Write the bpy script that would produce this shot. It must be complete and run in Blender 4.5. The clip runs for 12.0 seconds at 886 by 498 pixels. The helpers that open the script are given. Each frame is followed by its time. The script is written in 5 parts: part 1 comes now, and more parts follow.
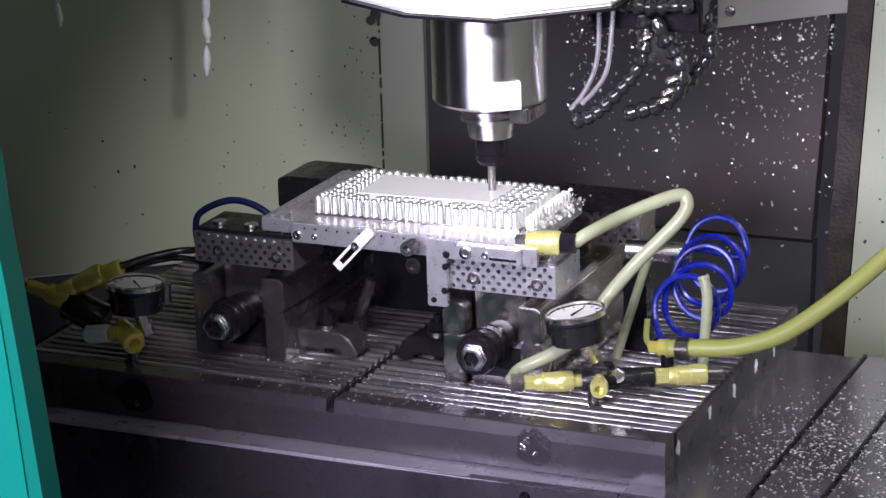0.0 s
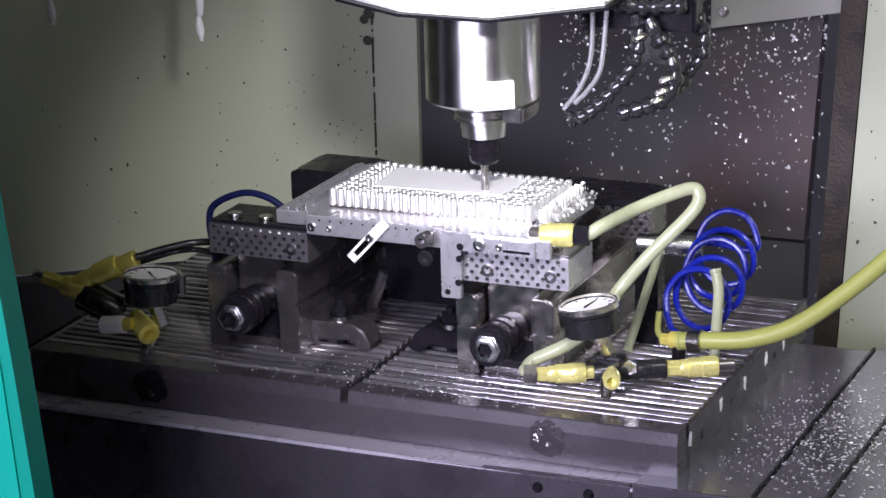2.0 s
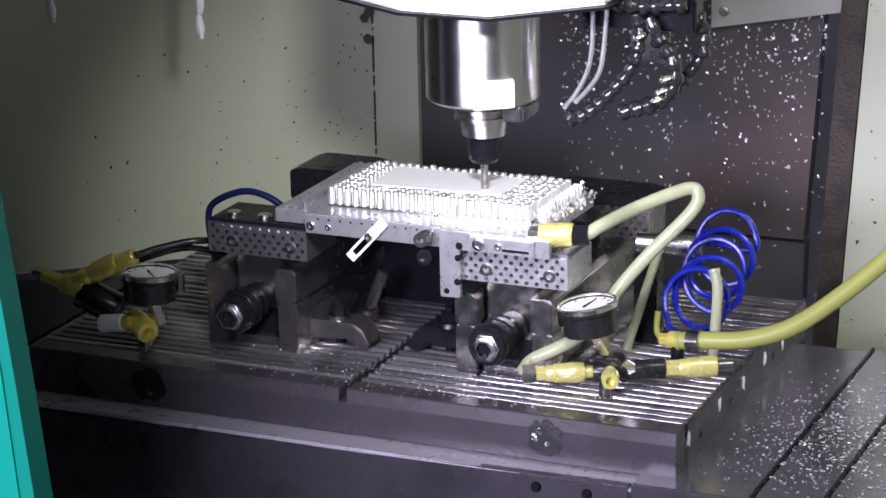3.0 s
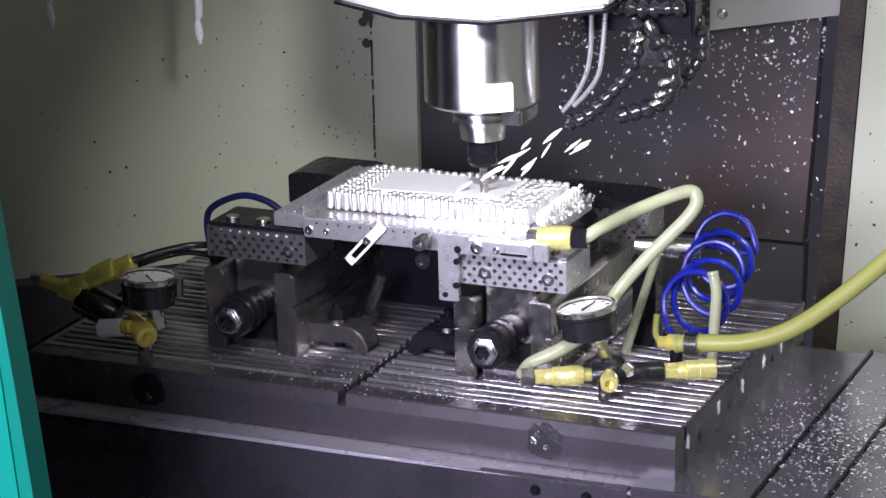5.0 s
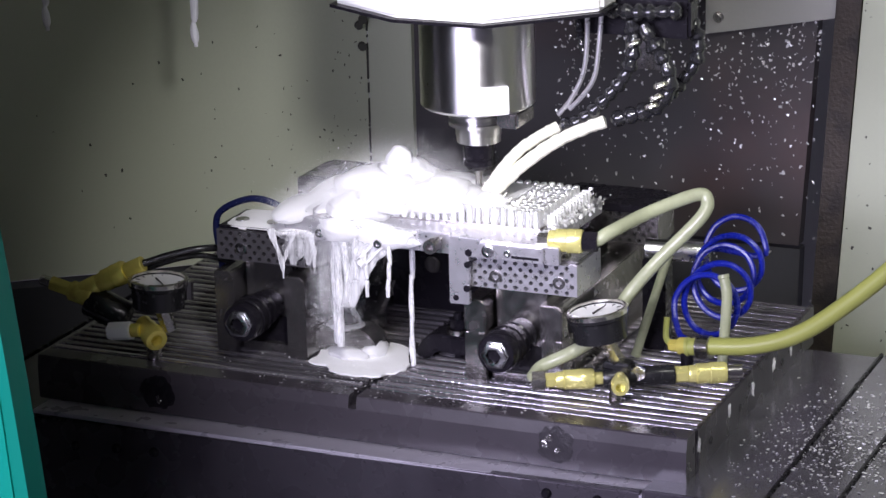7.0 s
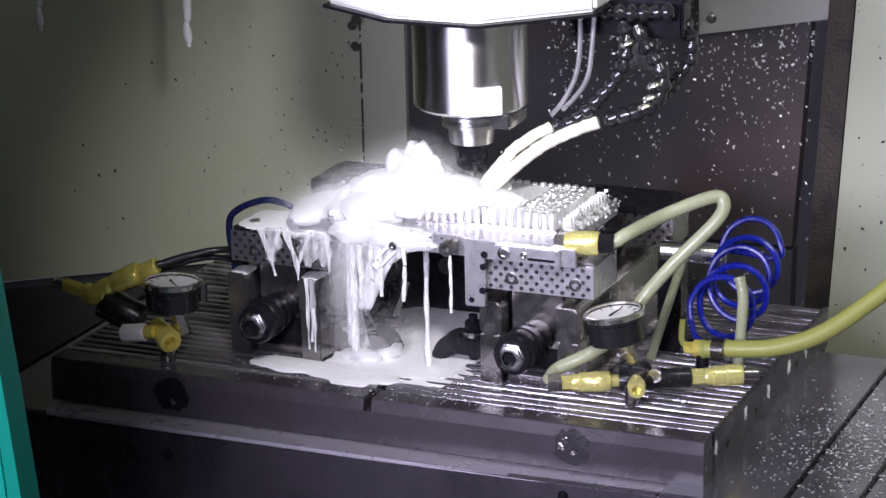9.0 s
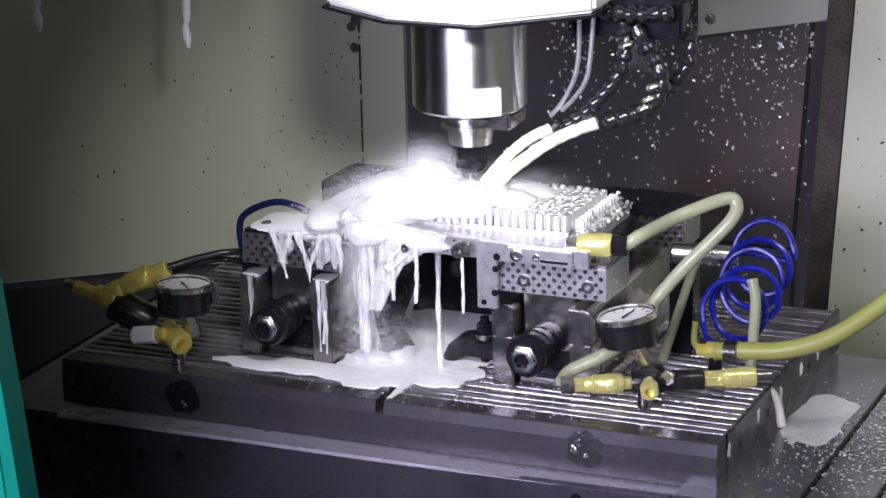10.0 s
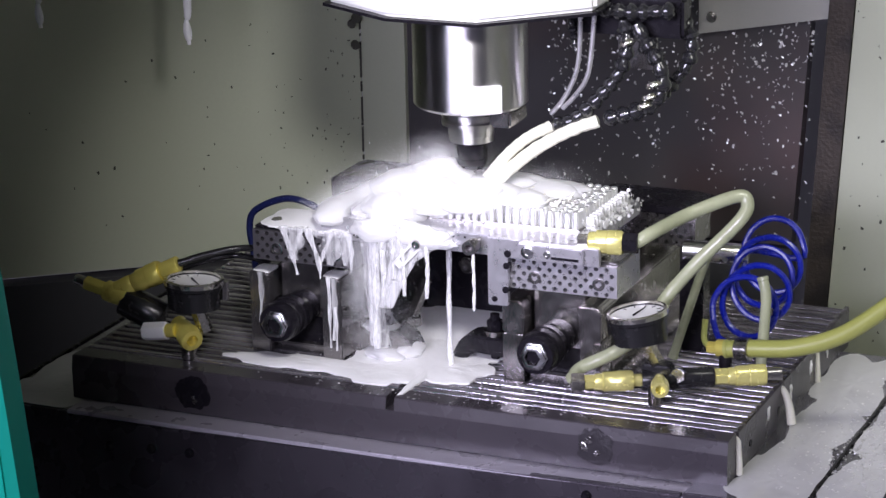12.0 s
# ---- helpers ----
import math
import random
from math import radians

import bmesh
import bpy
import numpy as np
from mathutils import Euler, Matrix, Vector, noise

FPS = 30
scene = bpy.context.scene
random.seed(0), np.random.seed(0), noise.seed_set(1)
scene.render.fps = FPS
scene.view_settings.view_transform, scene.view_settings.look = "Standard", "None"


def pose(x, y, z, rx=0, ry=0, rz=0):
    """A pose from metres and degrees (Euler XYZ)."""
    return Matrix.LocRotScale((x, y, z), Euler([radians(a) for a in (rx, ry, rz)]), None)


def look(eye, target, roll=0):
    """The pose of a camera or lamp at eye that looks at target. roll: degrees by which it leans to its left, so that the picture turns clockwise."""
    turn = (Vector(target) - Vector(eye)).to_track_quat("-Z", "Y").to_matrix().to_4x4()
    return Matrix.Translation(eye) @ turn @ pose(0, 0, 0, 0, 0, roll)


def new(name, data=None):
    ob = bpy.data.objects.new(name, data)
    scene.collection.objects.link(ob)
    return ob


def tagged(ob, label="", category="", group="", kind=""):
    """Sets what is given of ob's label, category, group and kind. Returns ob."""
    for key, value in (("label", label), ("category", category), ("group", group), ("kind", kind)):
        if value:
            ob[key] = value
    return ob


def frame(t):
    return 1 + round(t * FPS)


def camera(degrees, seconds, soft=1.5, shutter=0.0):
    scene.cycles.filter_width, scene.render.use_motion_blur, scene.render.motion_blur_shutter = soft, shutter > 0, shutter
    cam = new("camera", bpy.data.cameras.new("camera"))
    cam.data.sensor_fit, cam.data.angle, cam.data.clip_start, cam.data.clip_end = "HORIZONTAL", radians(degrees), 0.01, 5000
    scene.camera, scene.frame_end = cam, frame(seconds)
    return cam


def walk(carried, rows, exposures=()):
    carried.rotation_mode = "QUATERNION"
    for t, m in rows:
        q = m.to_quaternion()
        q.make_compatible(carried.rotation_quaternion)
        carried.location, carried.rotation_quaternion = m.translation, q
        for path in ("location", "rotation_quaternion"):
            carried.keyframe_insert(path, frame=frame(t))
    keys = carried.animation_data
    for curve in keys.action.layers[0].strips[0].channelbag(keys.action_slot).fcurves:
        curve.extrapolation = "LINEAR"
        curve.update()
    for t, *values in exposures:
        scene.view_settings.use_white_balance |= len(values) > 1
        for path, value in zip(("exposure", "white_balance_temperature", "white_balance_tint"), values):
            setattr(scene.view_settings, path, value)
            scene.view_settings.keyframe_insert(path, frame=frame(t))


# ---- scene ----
EYE = (1.0359, -2.0792, 0.8537)
# seconds, turn, tilt, lean in degrees
TURNS = (
    (0, 24.229, 17.129, 1.676),
    (0.5, 24.207, 17.115, 1.745),
    (1, 24.165, 17.154, 1.613),
    (1.5, 24.110, 17.148, 1.803),
    (2, 24.063, 17.152, 1.434),
    (2.5, 24.063, 17.168, 1.352),
    (3, 24.056, 17.178, 1.278),
    (5, 24.037, 17.096, 1.459),
    (5.5, 23.963, 17.086, 1.387),
    (6, 23.983, 17.024, 1.471),
    (6.5, 23.957, 17.046, 1.406),
    (7, 23.939, 17.030, 1.413),
    (9, 23.777, 17.024, 1.318),
    (9.5, 23.780, 17.010, 1.328),
    (10, 23.758, 17.001, 1.330),
    (10.5, 23.701, 17.020, 1.294),
    (11, 23.813, 17.080, 1.265),
    (11.5, 23.770, 17.066, 1.146),
    (12, 23.764, 17.057, 1.169),
)
# seconds, table travel in x and y
TRAVEL = (
    (0, -0.0099, -0.0252),
    (0.5, -0.0065, -0.0242),
    (1, -0.0010, -0.0257),
    (1.5, 0.0013, -0.0049),
    (2, 0.0001, 0.0013),
    (2.5, -0.0000, -0.0000),
    (3, -0.0001, 0.0002),
    (5, -0.0009, 0.0003),
    (5.5, 0.0011, 0.0026),
    (6, 0.0039, 0.0048),
    (6.5, 0.0088, 0.0037),
    (7, 0.0124, 0.0048),
    (9, 0.0345, 0.0074),
    (9.5, 0.0411, 0.0075),
    (10, 0.0473, 0.0085),
    (10.5, 0.0542, 0.0103),
    (11, 0.0628, 0.0083),
    (11.5, 0.0638, 0.0131),
    (12, 0.0560, 0.0135),
)
LENS = 19.247
EXPOSURES = [(0, 0.05), (0.6, 0.26), (3, 0.32), (5.6, 0.33), (6.5, 0.12), (7, -0.06), (9, -0.12), (12, -0.18)]
cam = camera(LENS, 12.0, soft=1.5)


def aim(turn, tilt, lean):
    a, b = radians(turn), radians(tilt)
    way = Vector((-math.sin(a) * math.cos(b), math.cos(a) * math.cos(b), -math.sin(b)))
    return look(EYE, Vector(EYE) + way, -lean)


walk(cam, [(t, aim(*row)) for t, *row in TURNS], exposures=EXPOSURES)

# ---- light ----
world = bpy.data.worlds.new("world")
scene.world = world
world.use_nodes = True
world.node_tree.nodes["Background"].inputs[0].default_value = (0.75, 0.85, 1.0, 1)
world.node_tree.nodes["Background"].inputs[1].default_value = 0.06


def lamp(name, kind, eye, target, watts, size, colour=(1, 1, 1), spread=180):
    data = bpy.data.lights.new(name, kind)
    data.energy, data.color = watts, colour
    if kind == "AREA":
        data.shape, data.size, data.size_y, data.spread = "RECTANGLE", size[0], size[1], radians(spread)
    else:
        data.shadow_soft_size, data.spot_size, data.spot_blend = size[0], radians(spread), 1.0
    ob = new(name, data)
    ob.matrix_world = look(eye, target)
    return ob


# no lamp is in view; the second and third are added fill
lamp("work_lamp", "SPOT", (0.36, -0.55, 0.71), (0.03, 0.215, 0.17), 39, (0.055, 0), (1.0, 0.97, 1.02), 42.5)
lamp("right_fill", "AREA", (0.68, 0.0, 0.62), (0.42, 0.45, -0.05), 0.45, (0.3, 0.12), (1.0, 0.99, 0.92), 80)
lamp("front_fill", "AREA", (-0.3, -3.2, 1.0), (0.0, 0.1, 0.0), 65, (2.6, 0.8), (0.91, 0.86, 1.16), 110)


# ---- materials ----
def mat(name, colour, rough=0.5, metal=0.0, var=0.15, scale=30.0, bump=0.05, grain=300.0, second=None, amount=0.5, spec=0.5, each=0.0, wet=0.12):
    """A surface with two scales of variation; second: the colour of stains, amount: how much of the surface they take; each: how far pieces differ."""
    m = bpy.data.materials.new(name)
    m.use_nodes = True
    nodes, links = m.node_tree.nodes, m.node_tree.links
    out = nodes["Principled BSDF"]
    coord = nodes.new("ShaderNodeTexCoord")

    def cloud(size, detail=5.0):
        n = nodes.new("ShaderNodeTexNoise")
        n.inputs["Scale"].default_value, n.inputs["Detail"].default_value = size, detail
        links.new(coord.outputs["Object"], n.inputs["Vector"])
        return n.outputs["Fac"]

    def blend(factor, a, b):
        n = nodes.new("ShaderNodeMix")
        n.data_type = "RGBA"
        links.new(factor, n.inputs[0])
        for value, slot in ((a, n.inputs[6]), (b, n.inputs[7])):
            if isinstance(value, tuple):
                slot.default_value = (*value, 1)
            else:
                links.new(value, slot)
        return n.outputs[2]

    base = blend(cloud(scale), tuple(c * (1 - var) for c in colour), tuple(min(c * (1 + var), 1) for c in colour))
    fine = cloud(grain, 2.0)
    base = blend(fine, base, tuple(min(c * (1 + var * 0.5), 1) for c in colour))
    if second:
        ramp = nodes.new("ShaderNodeMapRange")
        ramp.inputs["From Min"].default_value, ramp.inputs["From Max"].default_value = 1 - amount, 1 - amount + 0.18
        links.new(cloud(scale * 0.45, 8.0), ramp.inputs["Value"])
        base = blend(ramp.outputs["Result"], base, second)
    if each:
        info = nodes.new("ShaderNodeObjectInfo")
        hue = nodes.new("ShaderNodeHueSaturation")
        span = nodes.new("ShaderNodeMapRange")
        span.inputs["To Min"].default_value, span.inputs["To Max"].default_value = 1 - each, 1 + each
        links.new(info.outputs["Random"], span.inputs["Value"])
        links.new(span.outputs["Result"], hue.inputs["Value"])
        links.new(base, hue.inputs["Color"])
        base = hue.outputs["Color"]
    links.new(base, out.inputs["Base Color"])
    span = nodes.new("ShaderNodeMapRange")
    span.inputs["To Min"].default_value, span.inputs["To Max"].default_value = max(rough - wet, 0.04), min(rough + 0.12, 1)
    links.new(cloud(scale * 2.3), span.inputs["Value"])
    links.new(span.outputs["Result"], out.inputs["Roughness"])
    out.inputs["Metallic"].default_value = metal
    out.inputs["Specular IOR Level"].default_value = spec
    if bump:
        b = nodes.new("ShaderNodeBump")
        b.inputs["Strength"].default_value, b.inputs["Distance"].default_value = bump, 0.002
        links.new(fine, b.inputs["Height"])
        links.new(b.outputs["Normal"], out.inputs["Normal"])
    return m


WALL = mat("wall_paint", (0.48, 0.51, 0.385), 0.5, 0, 0.1, 5, 0.04, 250, (0.35, 0.37, 0.28), 0.42)
COVER = mat("cover_steel", (0.062, 0.059, 0.062), 0.45, 0.0, 0.2, 5, 0.05, 300, (0.095, 0.056, 0.053), 0.53)
RUST = mat("edge_rubber", (0.04, 0.031, 0.024), 0.65, 0, 0.6, 70, 0.6, 260, (0.018, 0.015, 0.013), 0.52)
PANEL = mat("panel_steel", (0.42, 0.42, 0.38), 0.45, 0.0, 0.1, 12, 0.04, 300)
TEAL = mat("teal_enamel", (0.0, 0.26, 0.185), 0.35, 0, 0.06, 9, 0.03, 200)
TEAL_EDGE = mat("teal_edge", (0.0, 0.2, 0.14), 0.5, 0, 0.08, 9, 0.03, 200, spec=0.2)
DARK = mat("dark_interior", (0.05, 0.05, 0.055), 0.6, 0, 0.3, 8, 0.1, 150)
CASTING = mat("head_enamel", (0.8, 0.8, 0.76), 0.4, 0, 0.04, 8, 0.02, 300)
STEEL = mat("ground_steel", (0.62, 0.62, 0.62), 0.24, 1.0, 0.06, 25, 0.02, 500)
def turned(name, base):
    """Steel with turning marks round its upright axis, which draw highlights out along it."""
    m = base.copy()
    m.name = name
    nodes, links = m.node_tree.nodes, m.node_tree.links
    out, way = nodes["Principled BSDF"], nodes.new("ShaderNodeTangent")
    way.direction_type, way.axis = "RADIAL", "Z"
    links.new(way.outputs[0], out.inputs["Tangent"])
    out.inputs["Anisotropic"].default_value = 0.9
    out.inputs["Anisotropic Rotation"].default_value = 0.25
    return m


TURNED = turned("turned_steel", mat("nose_steel", (0.66, 0.65, 0.65), 0.32, 1.0, 0.06, 25, 0.02, 500))
MILLED = turned("milled_pin", mat("pin_aluminium", (0.95, 0.95, 0.95), 0.32, 0.85, 0.05, 90, 0.03, 900, each=0.05))
WORN = mat("worn_steel", (0.38, 0.365, 0.35), 0.24, 1.0, 0.22, 35, 0.08, 400, (0.16, 0.15, 0.14), 0.42)
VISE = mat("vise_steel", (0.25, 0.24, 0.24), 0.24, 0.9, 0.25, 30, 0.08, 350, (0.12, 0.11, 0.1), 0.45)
TABLE = mat("table_iron", (0.42, 0.4, 0.43), 0.18, 0.85, 0.35, 25, 0.1, 350, (0.12, 0.112, 0.125), 0.45, each=0.4, wet=0.16)
RAIL = mat("oiled_rail", (0.045, 0.04, 0.046), 0.28, 0, 0.35, 14, 0.05, 350, (0.075, 0.068, 0.077), 0.42)
IRON = mat("oiled_iron", (0.075, 0.068, 0.08), 0.28, 0.5, 0.3, 12, 0.06, 350, (0.035, 0.031, 0.038), 0.5, spec=0.35)
OILY = mat("oily_grime", (0.035, 0.032, 0.036), 0.35, 0.2, 0.6, 90, 0.3, 300, (0.11, 0.105, 0.11), 0.4)
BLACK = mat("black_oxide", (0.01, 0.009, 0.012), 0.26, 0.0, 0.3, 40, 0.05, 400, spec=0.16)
BEAD = mat("wet_black_plastic", (0.016, 0.016, 0.018), 0.16, 0, 0.2, 60, 0.05, 500, spec=0.8)
RUBBER = mat("black_rubber", (0.014, 0.014, 0.015), 0.24, 0, 0.2, 60, 0.05, 500)
# jaw metal darkened to stand in for the shade on the left vise
SHADED_JAW = mat("shaded_jaw_metal", (0.12, 0.115, 0.125), 0.36, 0.6, 0.2, 30, 0.08, 350, (0.11, 0.105, 0.11), 0.45)
ALLOY = mat("milled_aluminium", (0.63, 0.62, 0.65), 0.3, 0.8, 0.05, 60, 0.05, 700)
PINALLOY = mat("fresh_aluminium", (0.9, 0.9, 0.9), 0.36, 0.1, 0.04, 80, 0.04, 900, each=0.06)
BRASS = mat("yellow_brass", (0.8, 0.75, 0.27), 0.24, 0.5, 0.14, 60, 0.06, 500, (0.52, 0.45, 0.12), 0.38)
GOLD = mat("tarnished_brass", (0.88, 0.75, 0.18), 0.2, 0.5, 0.25, 70, 0.08, 500, (0.2, 0.15, 0.03), 0.45)
NICKEL = mat("nickel", (0.72, 0.7, 0.64), 0.25, 1.0, 0.08, 60, 0.03, 500)
HOSE = mat("yellow_hose", (0.3, 0.32, 0.08), 0.42, 0, 0.1, 40, 0.03, 300)
CLEARHOSE = mat("pale_hose", (0.33, 0.355, 0.225), 0.22, 0, 0.25, 60, 0.08, 260, (0.19, 0.21, 0.12), 0.46)
BLUE = mat("blue_tube", (0.004, 0.011, 0.23), 0.26, 0, 0.1, 60, 0.0, 300)
NAVY = mat("navy_tube", (0.008, 0.012, 0.06), 0.3, 0, 0.1, 60, 0.0, 300)
DIAL = mat("dial_white", (0.85, 0.85, 0.84), 0.4, 0, 0.02, 60, 0.0, 300)
BEADS = mat("clear_drops", (0.5, 0.52, 0.45), 0.06, 0, 0.1, 90, 0.0, 300, spec=0.8)
FLAKE = mat("aluminium_chip", (0.85, 0.85, 0.83), 0.35, 0.6, 0.1, 90, 0.0, 500)
SPECK = mat("dark_speck", (0.05, 0.05, 0.04), 0.7, 0, 0.3, 90, 0.0, 500)
COOLANT = mat("white_coolant", (0.95, 0.955, 0.955), 0.35, 0, 0.02, 60, 0.1, 160)
MILK = mat("milky_film", (0.66, 0.66, 0.66), 0.16, 0, 0.14, 22, 0.02, 160, (0.5, 0.5, 0.51), 0.42)
HEAP = COOLANT.copy()
HEAP.name = "churned_coolant"
HEAP.node_tree.nodes["Principled BSDF"].inputs["Subsurface Weight"].default_value = 0.8
HEAP.node_tree.nodes["Principled BSDF"].inputs["Subsurface Radius"].default_value = (1, 1, 1)
HEAP.node_tree.nodes["Principled BSDF"].inputs["Subsurface Scale"].default_value = 0.03
JET = mat("jet_coolant", (0.84, 0.83, 0.7), 0.25, 0, 0.03, 90, 0.2, 140)
FOAM = mat("foam", (0.92, 0.92, 0.91), 0.45, 0, 0.06, 70, 0.2, 260)


def streak_material(name, base, low, high, scale):
    """Coolant torn into upright streaks that let the light through."""
    m = base.copy()
    m.name = name
    nodes, links = m.node_tree.nodes, m.node_tree.links
    n, coord, span, stretch = nodes.new("ShaderNodeTexNoise"), nodes.new("ShaderNodeTexCoord"), nodes.new("ShaderNodeMapRange"), nodes.new("ShaderNodeMapping")
    stretch.inputs["Scale"].default_value = scale
    n.inputs["Scale"].default_value, n.inputs["Detail"].default_value = 1.0, 6
    span.inputs["From Min"].default_value, span.inputs["From Max"].default_value = 0.36, 0.64
    span.inputs["To Min"].default_value, span.inputs["To Max"].default_value = low, high
    links.new(coord.outputs["Object"], stretch.inputs["Vector"])
    links.new(stretch.outputs["Vector"], n.inputs["Vector"])
    links.new(n.outputs["Fac"], span.inputs["Value"])
    links.new(span.outputs["Result"], nodes["Principled BSDF"].inputs["Alpha"])
    return m


STREAM = streak_material("streaming_coolant", COOLANT, 0.03, 0.5, (170, 170, 9))
TRICKLE = streak_material("trickling_coolant", COOLANT, 0.2, 0.85, (260, 260, 45))
HALL = mat("hall_paint", (0.55, 0.55, 0.56), 0.8, 0, 0.1, 2, 0.02, 60)


# ---- building ----
def box(bm, x0, x1, y0, y1, z0, z1):
    m = Matrix.Translation(((x0 + x1) / 2, (y0 + y1) / 2, (z0 + z1) / 2)) @ Matrix.Diagonal((x1 - x0, y1 - y0, z1 - z0, 1))
    bmesh.ops.create_cube(bm, size=1, matrix=m)
    return bm


def cyl(bm, a, b, r, r2=None, seg=20):
    a, b = Vector(a), Vector(b)
    turn = (b - a).to_track_quat("Z", "Y").to_matrix().to_4x4()
    bmesh.ops.create_cone(bm, cap_ends=True, segments=seg, radius1=r, radius2=r if r2 is None else r2, depth=(b - a).length,
                          matrix=Matrix.Translation((a + b) / 2) @ turn)
    return bm


def lathe(bm, a, b, profile, seg=24):
    """Turn (share of the way from a to b, radius) round the line a b; a radius of 0 closes it."""
    a, b = Vector(a), Vector(b)
    turn = (b - a).to_track_quat("Z", "Y").to_matrix()
    rings = []
    for s, r in profile:
        c = a + (b - a) * s
        rings.append([bm.verts.new(c + turn @ Vector((r * math.cos(6.28319 * k / seg), r * math.sin(6.28319 * k / seg), 0))) for k in range(seg)] if r > 0 else [bm.verts.new(c)])
    for p, q in zip(rings, rings[1:]):
        for k in range(seg):
            n = (k + 1) % seg
            if len(p) > 1 and len(q) > 1:
                bm.faces.new((p[k], p[n], q[n], q[k]))
            elif len(q) > 1:
                bm.faces.new((p[0], q[n], q[k]))
            elif len(p) > 1:
                bm.faces.new((p[k], p[n], q[0]))
    return bm


def spline(points, steps=8):
    p = [Vector(q) for q in points]
    p = [p[0] * 2 - p[1]] + p + [p[-1] * 2 - p[-2]]
    out = []
    for i in range(1, len(p) - 2):
        for k in range(steps):
            t = k / steps
            out.append(0.5 * (2 * p[i] + (p[i + 1] - p[i - 1]) * t + (2 * p[i - 1] - 5 * p[i] + 4 * p[i + 1] - p[i + 2]) * t * t
                              + (3 * p[i] - p[i - 1] - 3 * p[i + 1] + p[i + 2]) * t ** 3))
    return out + [p[-2]]


def tube(bm, points, r, seg=10, steps=8, taper=None):
    path = spline(points, steps)
    side, rings = Vector((0.31, 0.2, 0.93)), []
    for i, c in enumerate(path):
        way = (path[min(i + 1, len(path) - 1)] - path[max(i - 1, 0)]).normalized()
        side = (side - way * side.dot(way)).normalized()
        up = way.cross(side)
        rr = r if taper is None else r * taper(i / (len(path) - 1))
        rings.append([bm.verts.new(c + side * rr * math.cos(6.28319 * k / seg) + up * rr * math.sin(6.28319 * k / seg)) for k in range(seg)])
    for p, q in zip(rings, rings[1:]):
        for k in range(seg):
            bm.faces.new((p[k], p[(k + 1) % seg], q[(k + 1) % seg], q[k]))
    bm.faces.new(rings[0][::-1])
    bm.faces.new(rings[-1])
    return bm


def prism(bm, outline, low, high, axis="z"):
    """A closed outline of pairs, drawn along an axis: for z pairs are x, y; for y they are x, z; for x they are y, z."""
    def at(u, v, w):
        return {"z": (u, v, w), "y": (u, w, v), "x": (w, u, v)}[axis]
    a = [bm.verts.new(at(u, v, low)) for u, v in outline]
    b = [bm.verts.new(at(u, v, high)) for u, v in outline]
    bm.faces.new(a)
    bm.faces.new(b[::-1])
    for k in range(len(a)):
        bm.faces.new((a[k], b[k], b[(k + 1) % len(a)], a[(k + 1) % len(a)]))
    bmesh.ops.recalc_face_normals(bm, faces=bm.faces)
    return bm


def blob(bm, centre, size, seed, rough=0.35, level=3):
    made = bmesh.ops.create_icosphere(bm, subdivisions=level, radius=1)["verts"]
    shift = Vector((seed * 3.7, seed * 1.3, seed * 2.1))
    for v in made:
        d = 1 + rough * noise.noise(v.co * 1.6 + shift) + rough * 0.45 * noise.noise(v.co * 3.7 + shift) + rough * 0.15 * noise.noise(v.co * 8.3 + shift)
        v.co = Vector(centre) + Vector((v.co.x * size[0], v.co.y * size[1], v.co.z * size[2])) * d
    return bm


HOME = {}


def thing(name, place, label, category, group=""):
    ob = new(name)
    ob.location = place
    ob.empty_display_size = 0.02
    HOME[ob.name] = Vector(place)
    return tagged(ob, label, category, group)


def root_of(ob):
    while ob.parent:
        ob = ob.parent
    return ob


def finish(name, bm, material, bevel=0.0, smooth=True):
    if bevel:
        sharp = [e for e in bm.edges if len(e.link_faces) == 2 and e.calc_face_angle(0) > 0.5]
        bmesh.ops.bevel(bm, geom=sharp, offset=bevel, segments=2, affect="EDGES", clamp_overlap=True)
    bmesh.ops.recalc_face_normals(bm, faces=bm.faces)
    mesh = bpy.data.meshes.new(name)
    bm.to_mesh(mesh)
    bm.free()
    mesh.materials.append(material)
    if smooth:
        mesh.shade_smooth()
        mesh.set_sharp_from_angle(angle=0.6)
    return mesh


def part(name, bm, material, parent, label="", bevel=0.0):
    """One mesh under a thing or a part; the mesh is drawn in the place's own metres."""
    bmesh.ops.translate(bm, verts=bm.verts, vec=-HOME[root_of(parent).name])
    ob = new(name, finish(name, bm, material, bevel))
    ob.parent = parent
    return tagged(ob, label)


def piece(name, mesh, parent, place, turn=None):
    ob = new(name, mesh)
    ob.parent = parent
    ob.matrix_basis = Matrix.Translation(Vector(place) - HOME[root_of(parent).name]) @ (turn or Matrix())
    return ob


def single(name, bm, material, place, label, category, group="", kind="", bevel=0.0):
    """A thing that is one mesh, with its origin at place."""
    bmesh.ops.translate(bm, verts=bm.verts, vec=-Vector(place))
    ob = new(name, finish(name, bm, material, bevel))
    ob.location = place
    HOME[ob.name] = Vector(place)
    return tagged(ob, label, category, group, kind)


def B():
    return bmesh.new()


RIDERS = []  # what travels with the table


def rides(ob):
    RIDERS.append(ob)
    return ob


